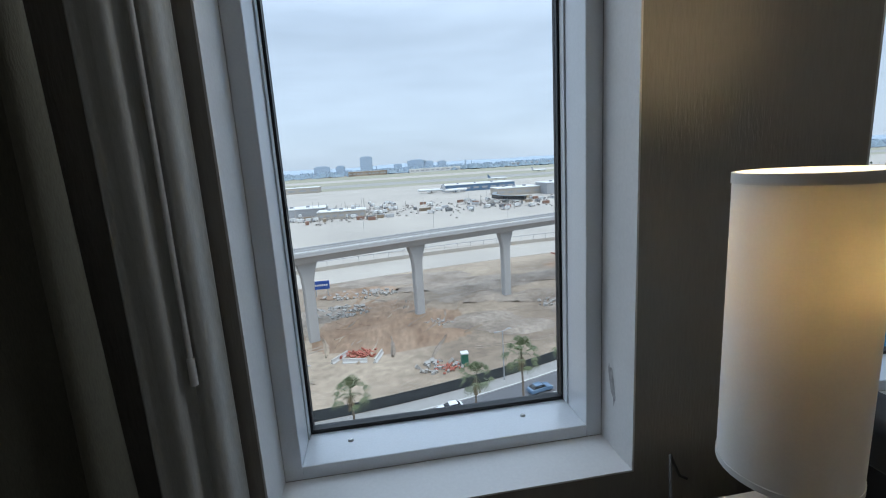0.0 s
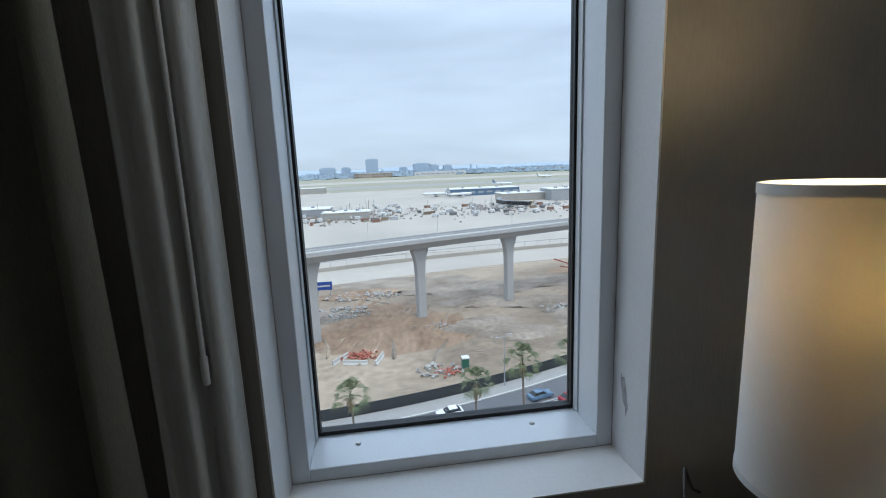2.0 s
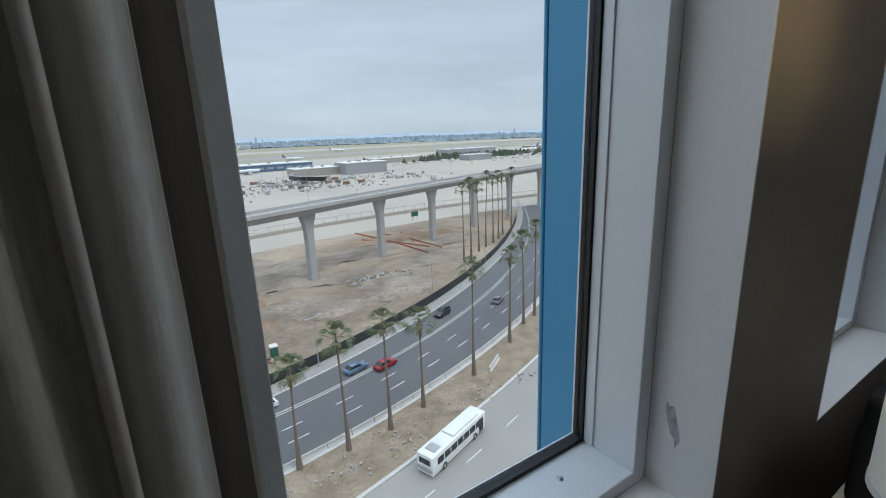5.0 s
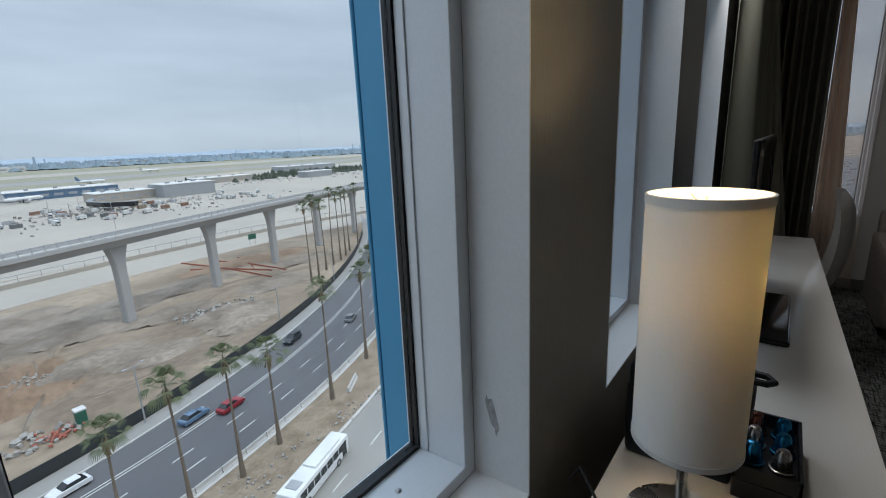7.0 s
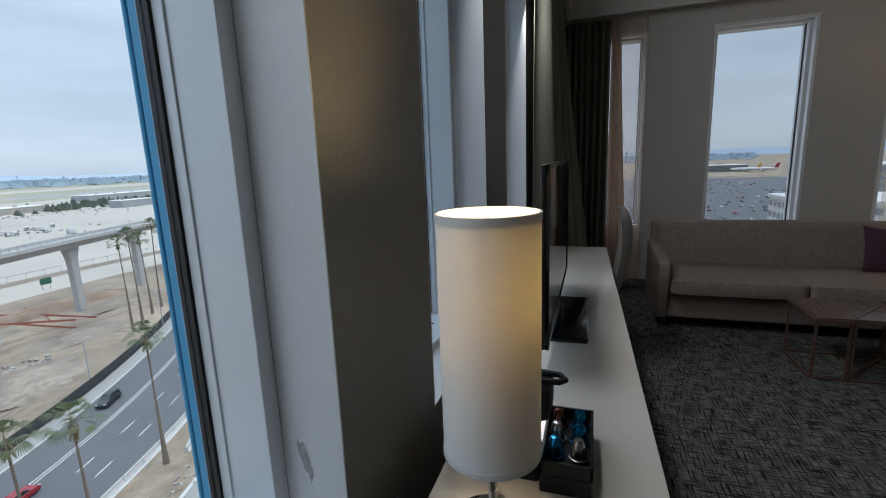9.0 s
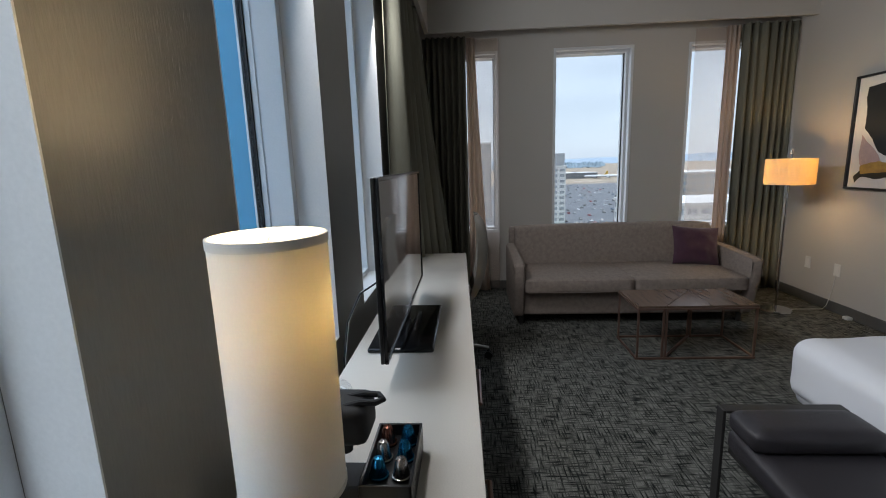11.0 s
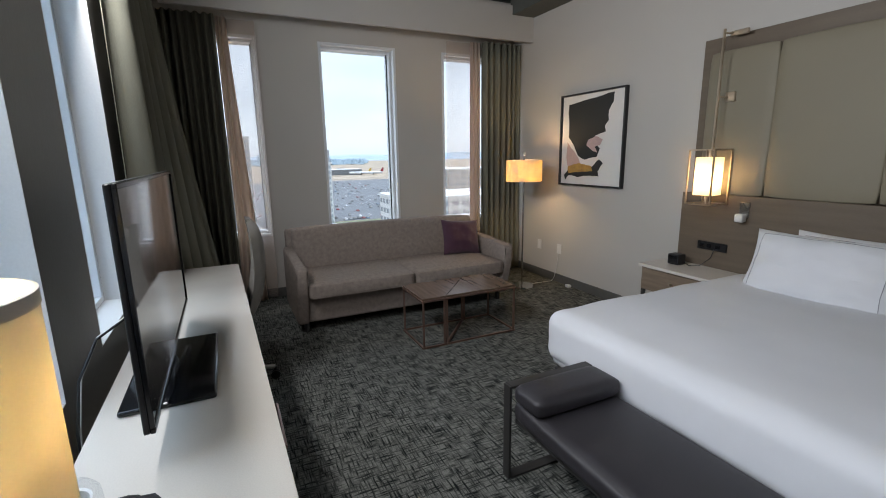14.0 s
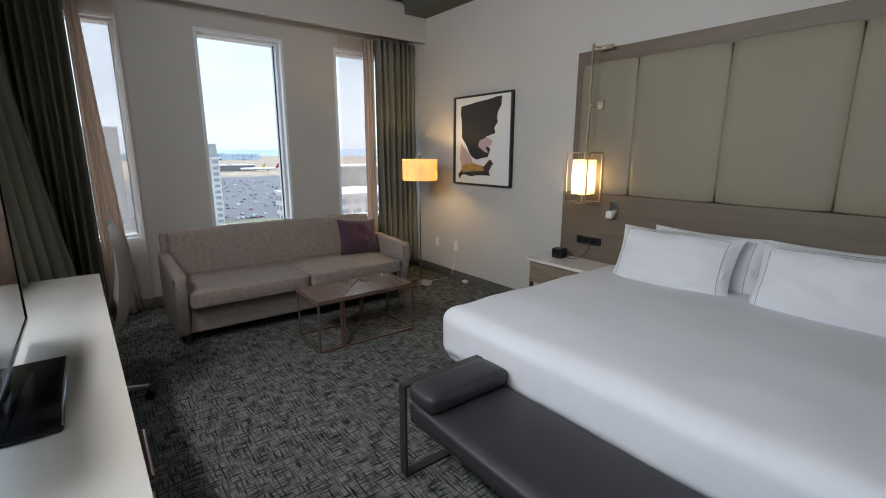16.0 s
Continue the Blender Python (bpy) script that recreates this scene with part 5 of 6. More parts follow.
part("guard_rail", along(line, [(0.1, DZ0 + 3.2), (0.2, DZ0 + 3.2), (0.2, DZ0 + 3.3), (0.1, DZ0 + 3.3)]), M["galv"], gw)
post_me = mesh_of("rail_post", bx(-0.06, 0.06, -0.06, 0.06, 0, 1.4), M["galv"])
for i, p in enumerate(line[4:-4]):
    q = Vector(line[i + 5])
    for t in (0.0, 0.5):
        c = Vector(p) * (1 - t) + q * t
        d = (q - Vector(p)).normalized()
        for w in (-4.42, 0.15):
            o = new("rail_post", post_me)
            o.location = (c.x - d.y * w, c.y + d.x * w, DZ0 + 2.15)
            o.parent = gw


def pier_mesh():
    bm = bmesh.new()
    rings = []
    for z, w, d in ((GZ, 1.25, 1.0), (GZ + 6, 1.25, 1.0), (DZ0 - 7, 1.3, 1.0), (DZ0 - 4.5, 1.45, 1.0), (DZ0 - 2.6, 1.8, 1.05), (DZ0 - 1.2, 2.3, 1.1), (DZ0 - 0.02, 2.55, 1.1)):
        c = 0.25
        pts = [(-w + c, -d), (w - c, -d), (w, -d + c), (w, d - c), (w - c, d), (-w + c, d), (-w, d - c), (-w, -d + c)]
        rings.append([bm.verts.new((x, y, z)) for x, y in pts])
    bm.faces.new(rings[0][::-1])
    bm.faces.new(rings[-1])
    for a, b in zip(rings, rings[1:]):
        for k in range(8):
            bm.faces.new((a[k], a[(k + 1) % 8], b[(k + 1) % 8], b[k]))
    return mesh_of("pier", bm, M["deck"], True, 30)


pm = pier_mesh()
for i, (x, y) in enumerate(PIERS):
    a, b = Vector(PIERS[max(0, i - 1)]), Vector(PIERS[min(len(PIERS) - 1, i + 1)])
    o = new("pier", pm)
    o.matrix_world = pose(x, y, 0, 0, 0, math.degrees(math.atan2(b.y - a.y, b.x - a.x)))
    o.parent = gw


# ---- palms ----
def palm_crown(seed):
    rnd = random.Random(seed)
    bm = bmesh.new()
    for k in range(26):
        az = k * 2.39996 + rnd.uniform(-0.2, 0.2)
        el = math.radians(80 - 112 * (k / 25) + rnd.uniform(-12, 12))
        ln = rnd.uniform(1.0, 1.7)
        d = Vector((math.cos(az) * math.cos(el), math.sin(az) * math.cos(el), math.sin(el)))
        tip = d * ln + Vector((0, 0, -0.18 * ln))
        side = d.cross(Vector((0, 0, 1))).normalized()
        up = side.cross(d).normalized()
        w = 0.02
        vs = [bm.verts.new(p) for p in (-side * w, side * w, tip + side * w, tip - side * w)]
        bm.faces.new(vs)
        fan = rnd.uniform(0.95, 1.4)
        nl = 12
        for j in range(nl):
            q = math.radians(-64 + 128 * j / (nl - 1))
            r = fan * (1 - 0.25 * abs(j / (nl - 1) - 0.5))
            dirn = d * math.cos(q) + side * math.sin(q)
            mid = tip + dirn * r * 0.55 + up * 0.05
            end = tip + dirn * r + Vector((0, 0, -0.38 * r))
            p = dirn.cross(up).normalized() * 0.05
            a = bm.verts.new(tip)
            b1, b2 = bm.verts.new(mid + p), bm.verts.new(mid - p)
            c = bm.verts.new(end)
            bm.faces.new((a, b1, b2))
            bm.faces.new((b1, c, b2))
    return mesh_of("crown", bm, M["frond"])


def palm_skirt(seed):
    rnd = random.Random(seed)
    bm = bmesh.new()
    for k in range(40):
        az = rnd.uniform(0, 6.28)
        z = rnd.uniform(-1.3, -0.1)
        o = Vector((math.cos(az) * 0.16, math.sin(az) * 0.16, z))
        e = Vector((math.cos(az) * 0.5, math.sin(az) * 0.5, z - 0.8))
        s = Vector((-math.sin(az), math.cos(az), 0)) * 0.09
        bm.faces.new([bm.verts.new(p) for p in (o, e + s, e - s)])
    return mesh_of("dry_skirt", bm, M["dead_frond"])


crowns = [palm_crown(k) for k in (1, 2, 3)]
skirts = [palm_skirt(k) for k in (4, 5)]


def palm(x, y, h, seed):
    rnd = random.Random(seed)
    e = thing("palm_tree", "tall fan palm with a slim bare trunk", "palm tree", "palms along the road", (x, y, GZ + 0.1))
    bm = bmesh.new()
    lx, ly = rnd.uniform(-0.5, 0.5), rnd.uniform(-0.5, 0.5)
    rings = []
    n = 16
    for j in range(n + 1):
        v = j / n
        r = 0.28 * (1 - v) ** 4 + 0.165 - 0.045 * v + 0.012 * (j % 2)
        c = Vector((lx * v * v, ly * v * v, h * v))
        rings.append([bm.verts.new(c + Vector((r * math.cos(k * 0.7854), r * math.sin(k * 0.7854), 0))) for k in range(8)])
    for a, b in zip(rings, rings[1:]):
        for k in range(8):
            bm.faces.new((a[k], a[(k + 1) % 8], b[(k + 1) % 8], b[k]))
    part("trunk", bm, M["trunk"], e, "", True)
    for nm, me in (("crown", crowns[seed % 3]), ("dry_skirt", skirts[seed % 2])):
        o = new(nm, me)
        o.parent = e
        o.location = (lx, ly, h)
        o.rotation_euler = (0, 0, rnd.uniform(0, 6.28))
        k = rnd.uniform(1.02, 1.24)
        o.scale = (k, k, k)


for i, (x, y, h) in enumerate([(-16, 50.5, 15), (-4.2, 52, 14.5), (10.9, 53.0, 14.0), (17.5, 52.6, 16.7), (24.2, 53.2, 17.1), (30.9, 55.1, 14.5), (43, 58, 19.5),
                               (56.5, 63.8, 18.4), (64.8, 68.6, 19.2), (70, 70.5, 20.3), (84, 79, 18), (95, 86, 18), (84, 117, 24), (90, 121, 25), (96, 124.5, 23), (102, 128, 26),
                               (108, 131, 24), (114, 135, 25), (120, 139.5, 23), (127, 142, 25)]):
    palm(x, y, h, i)


# ---- vehicles ----
def car(label, colour, x, y, turn, L=4.6, H=1.48, W=1.84, group="cars on the road", wagon=0.0):
    e = thing("car", label, "car", group)
    e.matrix_world = pose(x, y, GZ + 0.07, 0, 0, turn)
    body = bmesh.new()
    prof = [(-0.5, 0.20), (-0.5, 0.52), (-0.47, 0.62), (-0.30, 0.66), (0.28, 0.66), (0.46, 0.55), (0.5, 0.42), (0.49, 0.20)]
    rings = []
    for w in (-0.5, -0.46, 0.46, 0.5):
        k = 0.0 if abs(w) < 0.48 else 0.03
        rings.append([body.verts.new((px * L * (1 - k), w * W, (pz - (0.04 if k and pz > 0.5 else 0)) * H)) for px, pz in prof])
    for a, b in zip(rings, rings[1:]):
        for k in range(8):
            body.faces.new((a[k], a[(k + 1) % 8], b[(k + 1) % 8], b[k]))
    body.faces.new(rings[0][::-1])
    body.faces.new(rings[-1])
    part("body", body, colour, e, "", True)
    bm = bmesh.new()
    lo = [(-0.40 - wagon * 0.08, -0.44), (0.22, -0.44), (0.22, 0.44), (-0.40 - wagon * 0.08, 0.44)]
    hi = [(-0.26 - wagon * 0.18, -0.36), (0.05, -0.36), (0.05, 0.36), (-0.26 - wagon * 0.18, 0.36)]
    a = [bm.verts.new((px * L, py * W, 0.655 * H)) for px, py in lo]
    b = [bm.verts.new((px * L, py * W, 0.955 * H)) for px, py in hi]
    for k in range(4):
        bm.faces.new((a[k], a[(k + 1) % 4], b[(k + 1) % 4], b[k]))
    bm.faces.new(b)
    part("windows", bm, M["glass_dark"], e, "dark glazing")
    part("roof", bx((-0.27 - wagon * 0.18) * L, 0.06 * L, -0.365 * W, 0.365 * W, 0.955 * H, H, 0.02, 1), colour, e)
    for px in (-0.31, 0.31):
        for py in (-0.44, 0.44):
            part("wheel", rod(bmesh.new(), (px * L, py * W - 0.10, 0.33), (px * L, py * W + 0.10, 0.33), 0.33, seg=16), M["tyre"], e)
    for py in (-0.36, 0.36):
        part("headlight", bx(0.468 * L, 0.494 * L, py * W - 0.16, py * W + 0.16, 0.44 * H, 0.52 * H), M["white_pl"], e)
    return e


def paint(name, c):
    return mat(name, c, rough=0.28, scale=0.5, fine=8, grain=0.02)


CP = {"blue": paint("paint_blue", (0.10, 0.17, 0.26)), "red": paint("paint_red", (0.28, 0.02, 0.03)), "black": paint("paint_dark", (0.025, 0.03, 0.035)),
      "white": paint("paint_white", (0.68, 0.69, 0.70)), "grey": paint("paint_grey", (0.16, 0.165, 0.17)), "silver": paint("paint_silver", (0.42, 0.43, 0.44))}
car("steel-blue saloon car driving on the road", CP["blue"], 26.8, 72.2, 15)
car("dark red saloon car driving on the road", CP["red"], 31.8, 70.2, 16)
car("black sport utility car driving on the road", CP["black"], 53.5, 84.0, 205, 4.9, 1.8, 1.95, wagon=1.0)
car("dark grey saloon car driving on the road", CP["grey"], 69.0, 82.3, 30)
car("white saloon car driving along the road", CP["white"], 10.0, 69.6, 190)

bus = thing("city_bus", "long white city bus with dark windows and a roof unit", "bus")
bus.matrix_world = pose(29.1, 44.3, GZ + 0.06, 0, 0, 19)
part("body", bx(-6.0, 6.0, -1.28, 1.28, 0.35, 3.0, 0.10, 3), M["bus_white"], bus, "white body", True)
part("roof_unit", bx(-1.2, 4.6, -0.95, 0.95, 3.001, 3.32, 0.10, 2), M["bus_white"], bus, "white roof unit", True)
part("roof_unit", bx(-5.0, -3.6, -0.8, 0.8, 3.001, 3.12, 0.04, 2), M["facade_grey"], bus, "grey roof vent", True)
for sgn in (-1, 1):
    for k in range(7):
        x0 = -5.0 + k * 1.42
        part("side_window", bx(x0, x0 + 1.28, sgn * 1.281 - 0.01, sgn * 1.281 + 0.01, 1.45, 2.45, 0.005, 1), M["glass_dark"], bus)
    for x0 in (-3.6, 3.3):
        w = part("wheel", rod(bmesh.new(), (x0, sgn * 1.0, 0.5), (x0, sgn * 1.30, 0.5), 0.5, seg=20), M["tyre"], bus)
        part("hub", rod(bmesh.new(), (x0, sgn * 1.29, 0.5), (x0, sgn * 1.32, 0.5), 0.26, seg=16), M["galv"], w)
part("door", bx(4.3, 5.4, -1.30, -1.279, 0.5, 2.5, 0.01, 1), M["glass_dark"], bus, "dark glazed door")
part("windscreen", bx(5.985, 6.01, -1.1, 1.1, 1.2, 2.5, 0.02, 1), M["glass_dark"], bus)
part("rear_window", bx(-6.01, -5.985, -0.9, 0.9, 1.7, 2.5, 0.02, 1), M["glass_dark"], bus)
part("rear_grille", bx(-6.01, -5.985, -0.9, 0.9, 0.6, 1.3, 0.02, 1), M["facade_grey"], bus)
for sgn in (-1, 1):
    part("tail_light", bx(-6.012, -5.99, sgn * 1.1 - 0.08, sgn * 1.1 + 0.08, 0.8, 1.2), M["orange"], bus)

# ---- site things ----
e = thing("portable_toilet", "green portable toilet with a pale roof on the site", "toilet cabin")
part("cabin", bx(15.2, 16.6, 85.6, 87.0, GZ + 0.02, GZ + 2.6, 0.05), M["toilet"], e)
part("roof", bx(15.1, 16.7, 85.5, 87.1, GZ + 2.6, GZ + 2.95, 0.12, 2), M["roof_white"], e)
part("door", bx(15.5, 16.3, 85.54, 85.6, GZ + 0.2, GZ + 2.3, 0.01, 1), M["toilet"], e)
for x, y, t in ((-10.2, 97.0, 55), (-6.8, 94.2, -12), (-1.7, 95.2, 72), (48.0, 58.6, 33)):
    o = new("site_barrier", bar_me)
    o.matrix_world = pose(x, y, GZ + 0.02, 0, 0, t) @ Matrix.Diagonal((1.4, 1.5, 1.1, 1))
    tagged(o, "white plastic barrier standing on the bare dirt", "barrier", "site barriers")
rnd = random.Random(8)
bm = bmesh.new()
for _ in range(40):
    bmesh.ops.create_cube(bm, size=1.0, matrix=pose(-5.8 + rnd.gauss(0, 1.6), 97.6 + rnd.gauss(0, 1.2), GZ + 0.4, rnd.uniform(0, 90), rnd.uniform(0, 60), rnd.uniform(0, 180)) @ Matrix.Diagonal((rnd.uniform(0.5, 2), 0.35, 0.35, 1)))
tagged(part("scrap_pile", bm, M["orange"]), "pile of reddish scrap between white barriers", "scrap", kind="stuff")
bm = bmesh.new()
for _ in range(30):
    bmesh.ops.create_cube(bm, size=1.0, matrix=pose(12.0 + rnd.gauss(0, 1.4), 86 + rnd.gauss(0, 1.0), GZ + 0.35, rnd.uniform(0, 90), rnd.uniform(0, 60), rnd.uniform(0, 180)) @ Matrix.Diagonal((rnd.uniform(0.4, 1.4), 0.3, 0.3, 1)))
tagged(part("scrap_pile", bm, M["orange"]), "pile of reddish scrap beside the green cabin", "scrap", kind="stuff")
for a, b in (((74, 184), (81, 134)), ((82, 178), (89, 138)), ((71, 170), (86, 142)), ((90, 172), (84, 150))):
    e = thing("netting_fence", "low orange netting fence across the site", "fence", "netting fences")
    part("net", along([a, ((a[0] + b[0]) / 2 + 1.5, (a[1] + b[1]) / 2), b], [(-0.03, GZ), (0.03, GZ), (0.03, GZ + 0.55), (-0.03, GZ + 0.55)]), M["orange"], e)
e = thing("road_sign", "large blue road sign on two posts", "sign")
SGX, SGY = -19.4, 150
part("board", bx(SGX - 2.6, SGX + 2.6, SGY, SGY + 0.2, GZ + 2.6, GZ + 5.4, 0.05), M["sign_blue"], e)
for k in range(6):
    part("writing", bx(SGX - 2.1 + k * 0.72, SGX - 1.6 + k * 0.72, SGY - 0.03, SGY - 0.005, GZ + 3.7, GZ + 4.3), M["line"], e)
for x in (SGX - 1.9, SGX + 1.9):
    part("post", rod(bmesh.new(), (x, SGY + 0.3, GZ), (x, SGY + 0.3, GZ + 5.2), 0.15, seg=8), M["galv"], e)
e = thing("road_sign", "green road sign on two posts beyond the piers", "sign")
part("board", bx(107, 110.8, 192, 192.2, GZ + 2.2, GZ + 4.6, 0.05), M["toilet"], e)
for x in (107.6, 110.2):
    part("post", rod(bmesh.new(), (x, 192.3, GZ), (x, 192.3, GZ + 4.4), 0.12, seg=8), M["galv"], e)


def street_lamp(x, y, h, turn):
    e = thing("street_lamp", "slim grey street lamp with two short arms", "street lamp", "street lamps", (x, y, GZ))
    part("pole", rod(bmesh.new(), (0, 0, 0), (0, 0, h), 0.13, 0.07, 10), M["galv"], e, "", True)
    c, s_ = math.cos(turn), math.sin(turn)
    for k in (1, -1):
        part("arm", rod(bmesh.new(), (0, 0, h - 0.05), (c * 1.5 * k, s_ * 1.5 * k, h + 0.15), 0.05, 0.04, 8), M["galv"], e, "", True)
        part("head", bx(c * 1.5 * k - 0.35, c * 1.5 * k + 0.35, s_ * 1.5 * k - 0.14, s_ * 1.5 * k + 0.14, h + 0.08, h + 0.22, 0.04), M["galv"], e)


for x, y, h in ((21.8, 77.7, 10), (57, 93.5, 10), (-14, 71.5, 10), (88, 111, 10), (30, 234, 22), (-8, 300, 24), (90, 300, 24)):
    street_lamp(x, y, h, 0.4)


# ---- airfield buildings, vehicles and aircraft ----
def shed(x, y, w, d, h, label, material=None, windows=0):
    e = thing("airport_building", label, "building")
    material = material or M["facade_grey"]
    part("wall", bx(x - w / 2, x + w / 2, y - d / 2, y + d / 2, GZ, GZ + h), material, e)
    part("roof", bx(x - w / 2 - 0.5, x + w / 2 + 0.5, y - d / 2 - 0.5, y + d / 2 + 0.5, GZ + h, GZ + h + 0.8, 0.1, 1), M["roof_white"], e)
    for k in range(windows):
        wx = x - w / 2 + (k + 0.5) * w / windows
        part("window", bx(wx - w / windows * 0.32, wx + w / windows * 0.32, y - d / 2 - 0.15, y - d / 2 - 0.01, GZ + h * 0.35, GZ + h * 0.65), M["facade_grey"], e)
    for k in range(3):
        part("roof_vent", bx(x - w * 0.3 + k * w * 0.25, x - w * 0.3 + k * w * 0.25 + 3, y - 2, y + 2, GZ + h + 0.8, GZ + h + 2.4), M["facade_grey"], e)


shed(-28, 400, 40, 20, 6, "low pale airport building with a flat roof", M["concrete"], 7)
shed(-75, 440, 60, 30, 7, "low grey airport building with a flat roof", None, 8)
shed(150, 650, 100, 40, 9, "wide airport hangar with a white roof", CP["blue"], 8)
shed(165, 520, 50, 34, 8, "pale airport terminal with a flat roof", M["concrete"], 5)
shed(215, 500, 50, 36, 12, "grey airport terminal with dark windows", None, 6)
shed(330, 640, 80, 30, 7, "low pale airport building with a flat roof", M["concrete"], 5)
shed(430, 560, 44, 24, 8, "beige airport building with a flat roof", M["facade_grey"], 6)
shed(560, 760, 120, 40, 9, "long grey airport building with a flat roof", None, 6)
shed(700, 700, 60, 30, 9, "pale airport building with a flat roof", M["concrete"], 5)
shed(-180, 900, 160, 40, 10, "long pale cargo shed with a flat roof", M["concrete"], 8)
shed(-20, 2350, 190, 60, 22, "long beige cargo shed far across the airfield", M["sand"], 10)
shed(320, 2350, 260, 60, 18, "long pale shed far across the airfield", M["roof_white"], 10)
shed(900, 2400, 320, 60, 18, "long grey shed far across the airfield", None, 10)
bm = along([(128, 470), (118, 440), (122, 415), (136, 398)], [(-2.2, GZ + 4), (2.2, GZ + 4), (2.2, GZ + 7.5), (-2.2, GZ + 7.5)])
e = thing("boarding_bridge", "dark ribbed passenger boarding bridge beside the terminal", "boarding bridge")
part("tunnel", bm, M["glass_dark"], e)
for x, y in ((120, 430), (134, 401)):
    part("support", bx(x - 0.6, x + 0.6, y - 0.6, y + 0.6, GZ, GZ + 4), M["galv"], e)


def truck_master():
    e = thing("airport_truck", "small service truck parked on the apron", "truck", "apron vehicles")
    part("box", bx(-3.0, 1.2, -1.2, 1.2, 0.9, 3.2, 0.05, 1), M["roof_white"], e)
    part("cab", bx(1.3, 3.0, -1.15, 1.15, 0.6, 2.5, 0.15, 2), CP["silver"], e)
    part("windscreen", bx(2.95, 3.03, -1.0, 1.0, 1.6, 2.3), M["glass_dark"], e)
    for x in (-2.0, 2.1):
        for y in (-1.1, 1.1):
            part("wheel", rod(bmesh.new(), (x, y - 0.15, 0.45), (x, y + 0.15, 0.45), 0.45, seg=12), M["tyre"], e)
    return e


tm = truck_master()
tm.matrix_world = pose(-60, 380, GZ + 0.1, 0, 0, 10)
rnd = random.Random(21)
spots = []
for _ in range(34):
    spots.append((rnd.uniform(-70, 20), rnd.uniform(375, 520)))
for _ in range(30):
    spots.append((rnd.uniform(40, 260), rnd.uniform(350, 470)))
for x, y in spots:
    copy_thing(tm, pose(x, y, GZ + 0.1, 0, 0, rnd.uniform(0, 360)))


def container_master(material):
    e = thing("freight_container", "steel freight container standing on the apron", "container", "freight containers")
    bm = bx(-3, 3, -1.2, 1.2, 0, 2.6)
    for k in range(12):
        for sgn in (-1, 1):
            box(bm, -2.8 + k * 0.48, -2.6 + k * 0.48, sgn * 1.2 - 0.04, sgn * 1.2 + 0.04, 0.1, 2.5)
    part("shell", bm, material, e)
    part("door", bx(2.98, 3.06, -1.1, 1.1, 0.1, 2.5), material, e)
    return e


M["rust"] = mat("rusty_paint", (0.26, 0.15, 0.11), rough=0.8, scale=0.4, fine=3)
for mm, seed in ((M["rust"], 1), (CP["grey"], 2), (M["sand"], 3), (CP["silver"], 4)):
    rnd = random.Random(40 + seed)
    cmn = container_master(mm)
    cmn.matrix_world = pose(-20 + seed * 8, 372, GZ + 0.1, 0, 0, rnd.uniform(0, 40))
    for _ in range(9):
        copy_thing(cmn, pose(rnd.uniform(-60, 60) + (120 if rnd.random() < 0.4 else 0), rnd.uniform(360, 470), GZ + 0.1, 0, 0, rnd.choice((5, 95, 20))))


